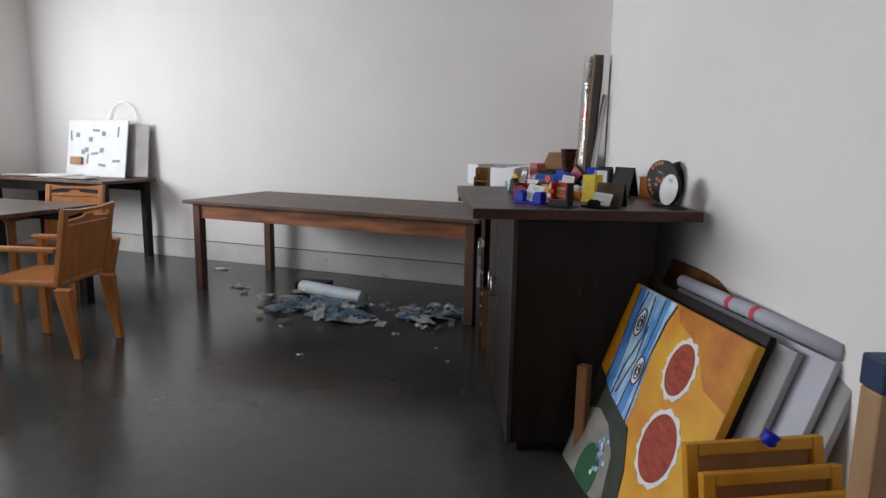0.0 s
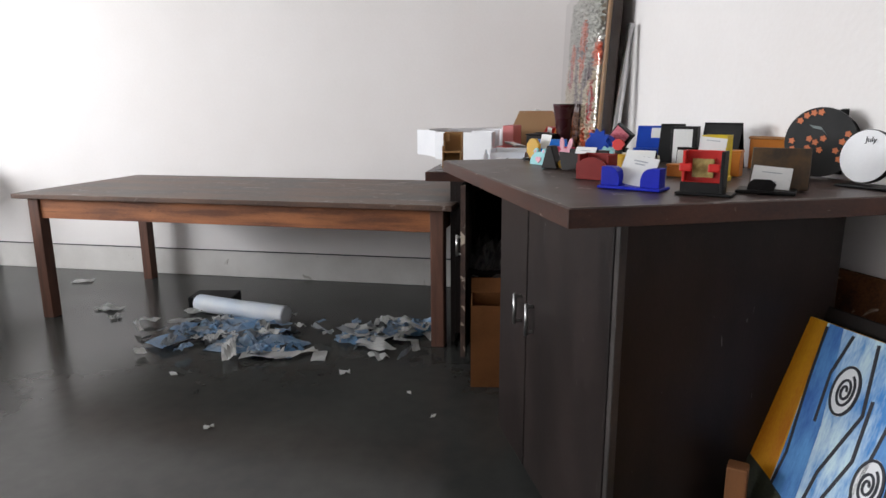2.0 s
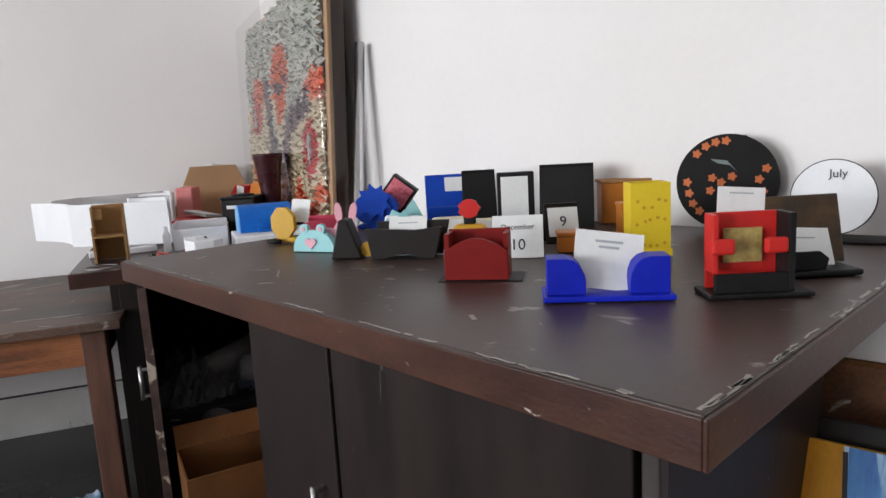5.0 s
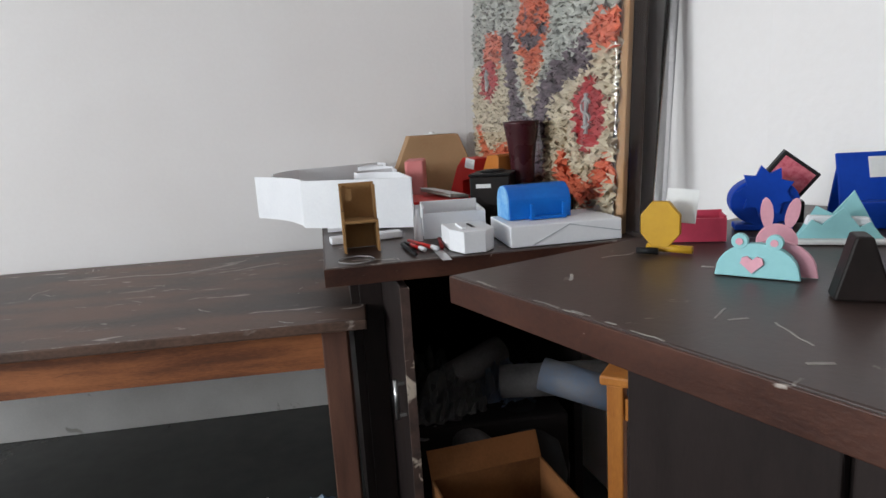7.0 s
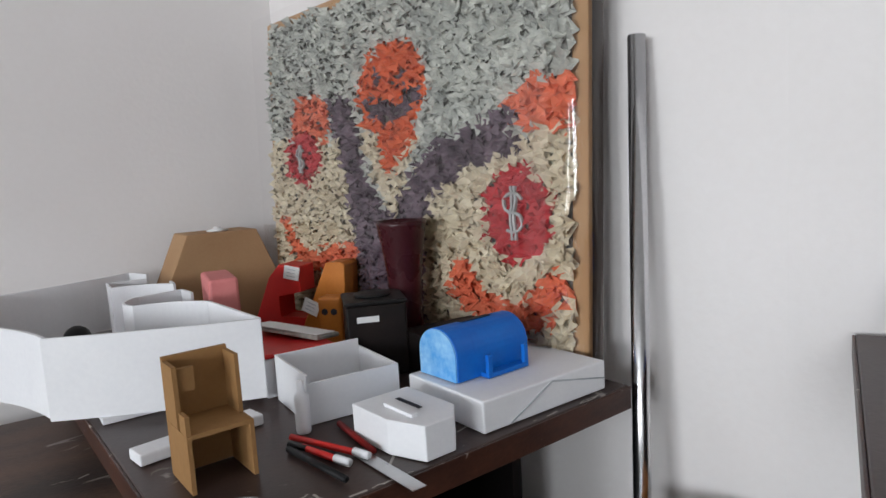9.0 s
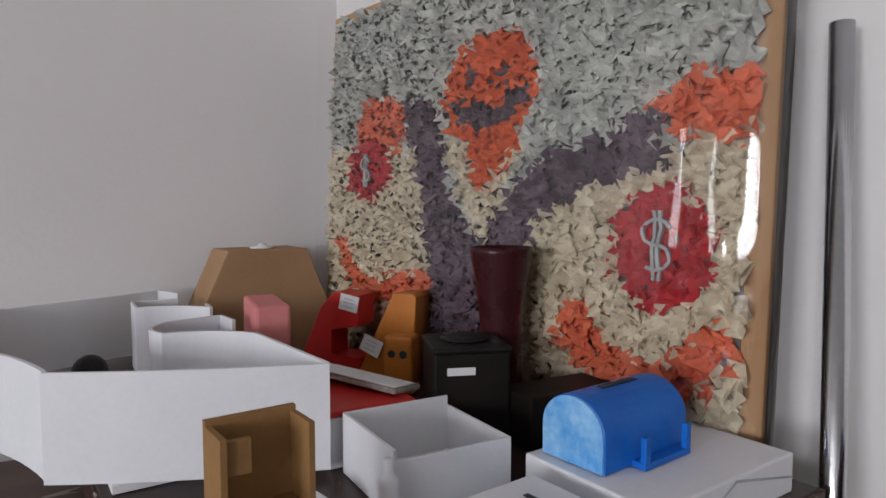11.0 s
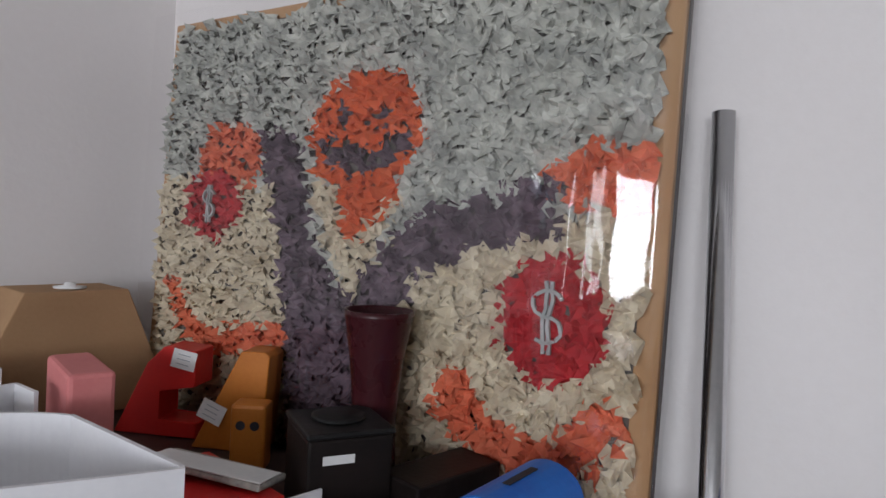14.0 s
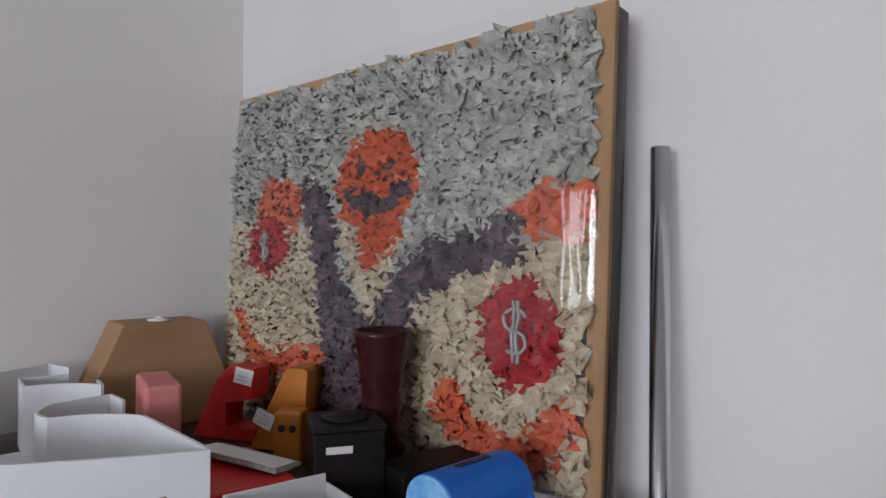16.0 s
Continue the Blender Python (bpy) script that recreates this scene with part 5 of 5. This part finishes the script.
STONE = mat("grey_strokes", (0.3, 0.28, 0.25), (0.2, 0.18, 0.16), 10, 0.6, 0.4)
LEAF = mat("green_strokes", (0.02, 0.1, 0.04), None, 10, 0.6, 0.4)
SUN = mat("red_strokes", (0.45, 0.09, 0.05), (0.24, 0.025, 0.02), 16, 0.6, 0.6, stretch=(1, 1, 3))
BURNT = mat("burnt_orange", (0.62, 0.26, 0.02), (0.42, 0.11, 0.012), 8, 0.5, 0.3)

big = canvas("abstract_painting", CV @ Matrix.Diagonal((0.86, 1, 0.95, 1)), 0.96, 0.83, YCAN, "yellow and blue abstract painting with red discs and spirals", 0.03)
TOP = 0.829


def paint(owner, name, m_, outline, lift):
    part(owner, name, prism(name, m_, outline, -0.0012 - lift * 0.001, -0.0004), None)


paint(big, "gold_strip", GOLD, [(0.003, 0.06), (0.1, 0.06), (0.105, 0.4), (0.085, TOP), (0.003, TOP)], 0)
paint(big, "blue_field", BLUES, [(0.107, 0.3), (0.40, 0.2), (0.425, 0.41), (0.40, 0.55), (0.385, 0.68), (0.42, TOP), (0.087, TOP), (0.107, 0.5)], 0)
paint(big, "deep_blue_band", DEEP, [(0.115, 0.3), (0.2, 0.3), (0.18, 0.6), (0.135, TOP), (0.095, TOP)], 1)
paint(big, "deep_blue_band", DEEP, [(0.29, 0.25), (0.36, 0.25), (0.37, 0.6), (0.37, TOP), (0.325, TOP), (0.33, 0.62)], 1)
paint(big, "burnt_corner", BURNT, [(0.60, 0.75), (0.70, 0.7), (0.80, 0.62), (0.955, 0.6), (0.955, TOP), (0.43, TOP), (0.50, 0.77)], 0)
for pts in ([(0.105, 0.3), (0.12, 0.5), (0.1, 0.68), (0.09, 0.82)], [(0.2, 0.3), (0.22, 0.5), (0.27, 0.66), (0.24, 0.82)], [(0.16, 0.6), (0.15, 0.72), (0.17, 0.82)], [(0.3, 0.3), (0.33, 0.6), (0.34, 0.72), (0.33, 0.82)], [(0.41, 0.3), (0.385, 0.6), (0.4, 0.75), (0.43, 0.82)], [(0.24, 0.4), (0.29, 0.56), (0.28, 0.7)]):
    fine_pts = []
    for a, b2 in zip(pts, pts[1:]):
        fine_pts += [(a[0] + (b2[0] - a[0]) * k / 5, a[1] + (b2[1] - a[1]) * k / 5) for k in range(5)]
    fine_pts.append(pts[-1])
    part(big, "painted_line", ribbon("line", INK, fine_pts, 0, 0.0022, 0.008), pose(0, -0.0006, 0, 90))
for cx, cz in ((0.205, 0.695), (0.345, 0.53)):
    paint(big, "spiral_ground", WHITE, disc_outline(0.034, 28, cx, cz, rz=0.062), 1.6)
    for turns, r0, r1 in ((1, 0.034, 0.034), (2.2, 0.004, 0.024)):
        n = 40
        pts = [(cx + (r0 + (r1 - r0) * k / n) * math.cos(6.283 * turns * k / n), cz + 1.7 * (r0 + (r1 - r0) * k / n) * math.sin(6.283 * turns * k / n)) for k in range(n + 1)]
        part(big, "spiral", ribbon("spiral", INK, pts, 0, 0.003, 0.0065), pose(0, -0.001, 0, 90))
for cx, cz, rx, rz in ((0.62, 0.63, 0.085, 0.095), (0.69, 0.36, 0.115, 0.12)):
    ring = [((rx + 0.018 + 0.006 * math.sin(13 * a) + 0.004 * math.sin(29 * a)) * math.cos(a) + cx, (rz + 0.018 + 0.006 * math.cos(11 * a)) * math.sin(a) + cz) for a in [i * 6.283 / 70 for i in range(70)]]
    paint(big, "white_halo", PAPER, ring, 0.6)
    paint(big, "red_disc", SUN, disc_outline(rx, 40, cx, cz, rz=rz), 1.4)
paint(big, "dark_hill", HILL, [(0.003, 0.003), (0.62, 0.003), (0.55, 0.2), (0.45, 0.33), (0.3, 0.36), (0.2, 0.38), (0.1, 0.42), (0.003, 0.45)], 2.2)
paint(big, "grey_bank", STONE, [(0.02, 0.003), (0.5, 0.003), (0.42, 0.2), (0.3, 0.28), (0.18, 0.3), (0.02, 0.25)], 3)
paint(big, "green_leaf", LEAF, disc_outline(0.1, 24, 0.28, 0.06, rz=0.12), 3.6)
for i in range(34):
    a, r = rng.uniform(0, 6.28), rng.uniform(0, 1)
    part(big, "blossom", prism("blossom", rng.choice((BLUES, WHITE, DEEP)), disc_outline(rng.uniform(0.006, 0.012), 6, 0.34 + 0.06 * r * math.cos(a), 0.16 + 0.09 * r * math.sin(a)), -0.0062, -0.0051))

for dx, dy, w, h, mm, lab in ((-0.035, 0.036, 0.85, 0.825, BROWNBLACK, "dark framed canvas leaning behind a painting"), (0.1, 0.064, 0.8, 0.815, GREYCAN, "grey backed canvas leaning behind a painting"), (0.16, 0.094, 0.84, 0.835, LAV, "lavender grey board leaning behind a painting"), (0.30, 0.124, 0.75, 0.82, GREYCAN, "grey board leaning on the wall")):
    canvas("leaning_board", CV @ pose(dx, dy, 0), w, h, mm, lab, 0.022)
rolls = single("paper_tube", rod("tube", LAV, (0.15, 0.105, 0.863), (1.0, 0.105, 0.863), 0.024, 20), CV, "pale lavender paper tube lying on the boards", "tube")
for x in (0.48, 0.62):
    single("pink_ribbon", lathe("ribbon", HOTPINK, [(0.0255, 0), (0.0258, 0.004), (0.0258, 0.02), (0.0255, 0.024)], 20), CV @ pose(x, 0.105, 0.863, 0, 90), "pink ribbon round the paper tube", "ribbon")
single("brown_plank", box("plank", mat("plank_brown", (0.2, 0.075, 0.025), (0.05, 0.022, 0.013), 6, 0.5, 0.3, spots=((0.5, 0.42, 0.36), 12, 0.64), amount=0.3), 0, 0, 0, 0.6, 0.02, 0.93, 0.012), CV @ pose(-0.1, 0.16, 0.0), "worn brown wooden panel leaning on the wall", "panel")
single("tan_block", box("block", mat("batten_wood", (0.28, 0.12, 0.05), (0.2, 0.085, 0.035), 6, 0.6, 0.1, stretch=(3, 3, 0.6)), 0, 0, 0, 0.045, 0.045, 0.42, 0.004), pose(0.285, -2.868, 0, 0, 0, -20), "upright tan wooden batten", "batten")

# yellow frames in front of the paintings
FRAMEY = mat("yellow_frame", (0.6, 0.3, 0.02), (0.5, 0.2, 0.015), 8, 0.4, 0.15)


def yellow_frame(m, w, h, label):
    f = thing("yellow_picture_frame", m, label, "picture frame", "yellow frames on the floor")
    for x0, z0, x1, z1 in ((0, 0, 0.03, h), (w - 0.03, 0, w, h), (0.031, 0, w - 0.031, 0.03), (0.031, h - 0.03, w - 0.031, h)):
        part(f, "rail", box("rail", FRAMEY, x0, 0, z0, x1, 0.025, z1, 0.003))
    part(f, "panel", box("panel", CARD_DARK, 0.028, 0.012, 0.028, w - 0.028, 0.02, h - 0.028, 0))


yellow_frame(pose(0.755, -3.95, 0, -13, 0, 30), 0.36, 0.62, "yellow painted wooden frame leaning on others")
yellow_frame(pose(0.79, -4.01, 0, -13, 0, 30), 0.35, 0.585, "yellow wooden frame with brown panel")
yellow_frame(pose(0.82, -4.07, 0, -13, 0, 30), 0.34, 0.56, "yellow and brown stacked wooden frame")
single("blue_ribbon", lathe("bow", BLUE, [(0.012, 0), (0.02, 0.008), (0.016, 0.02), (0.022, 0.03)], 8), pose(0.86, -3.755, 0.605, 0, 30, 20), "blue ribbon tied on a frame", "ribbon")
tp = thing("tan_post", pose(0.985, -4.088, 0, 0, 0, 22), "tan wooden post with dark blue top", "post")
part(tp, "post", box("post", TAN, 0, 0, 0, 0.08, 0.06, 0.872, 0.006))
part(tp, "cap", box("cap", mat("navy", (0.02, 0.04, 0.1), None, 8, 0.5), -0.002, -0.002, 0.8721, 0.082, 0.062, 0.932, 0.005), None, "dark blue painted top")
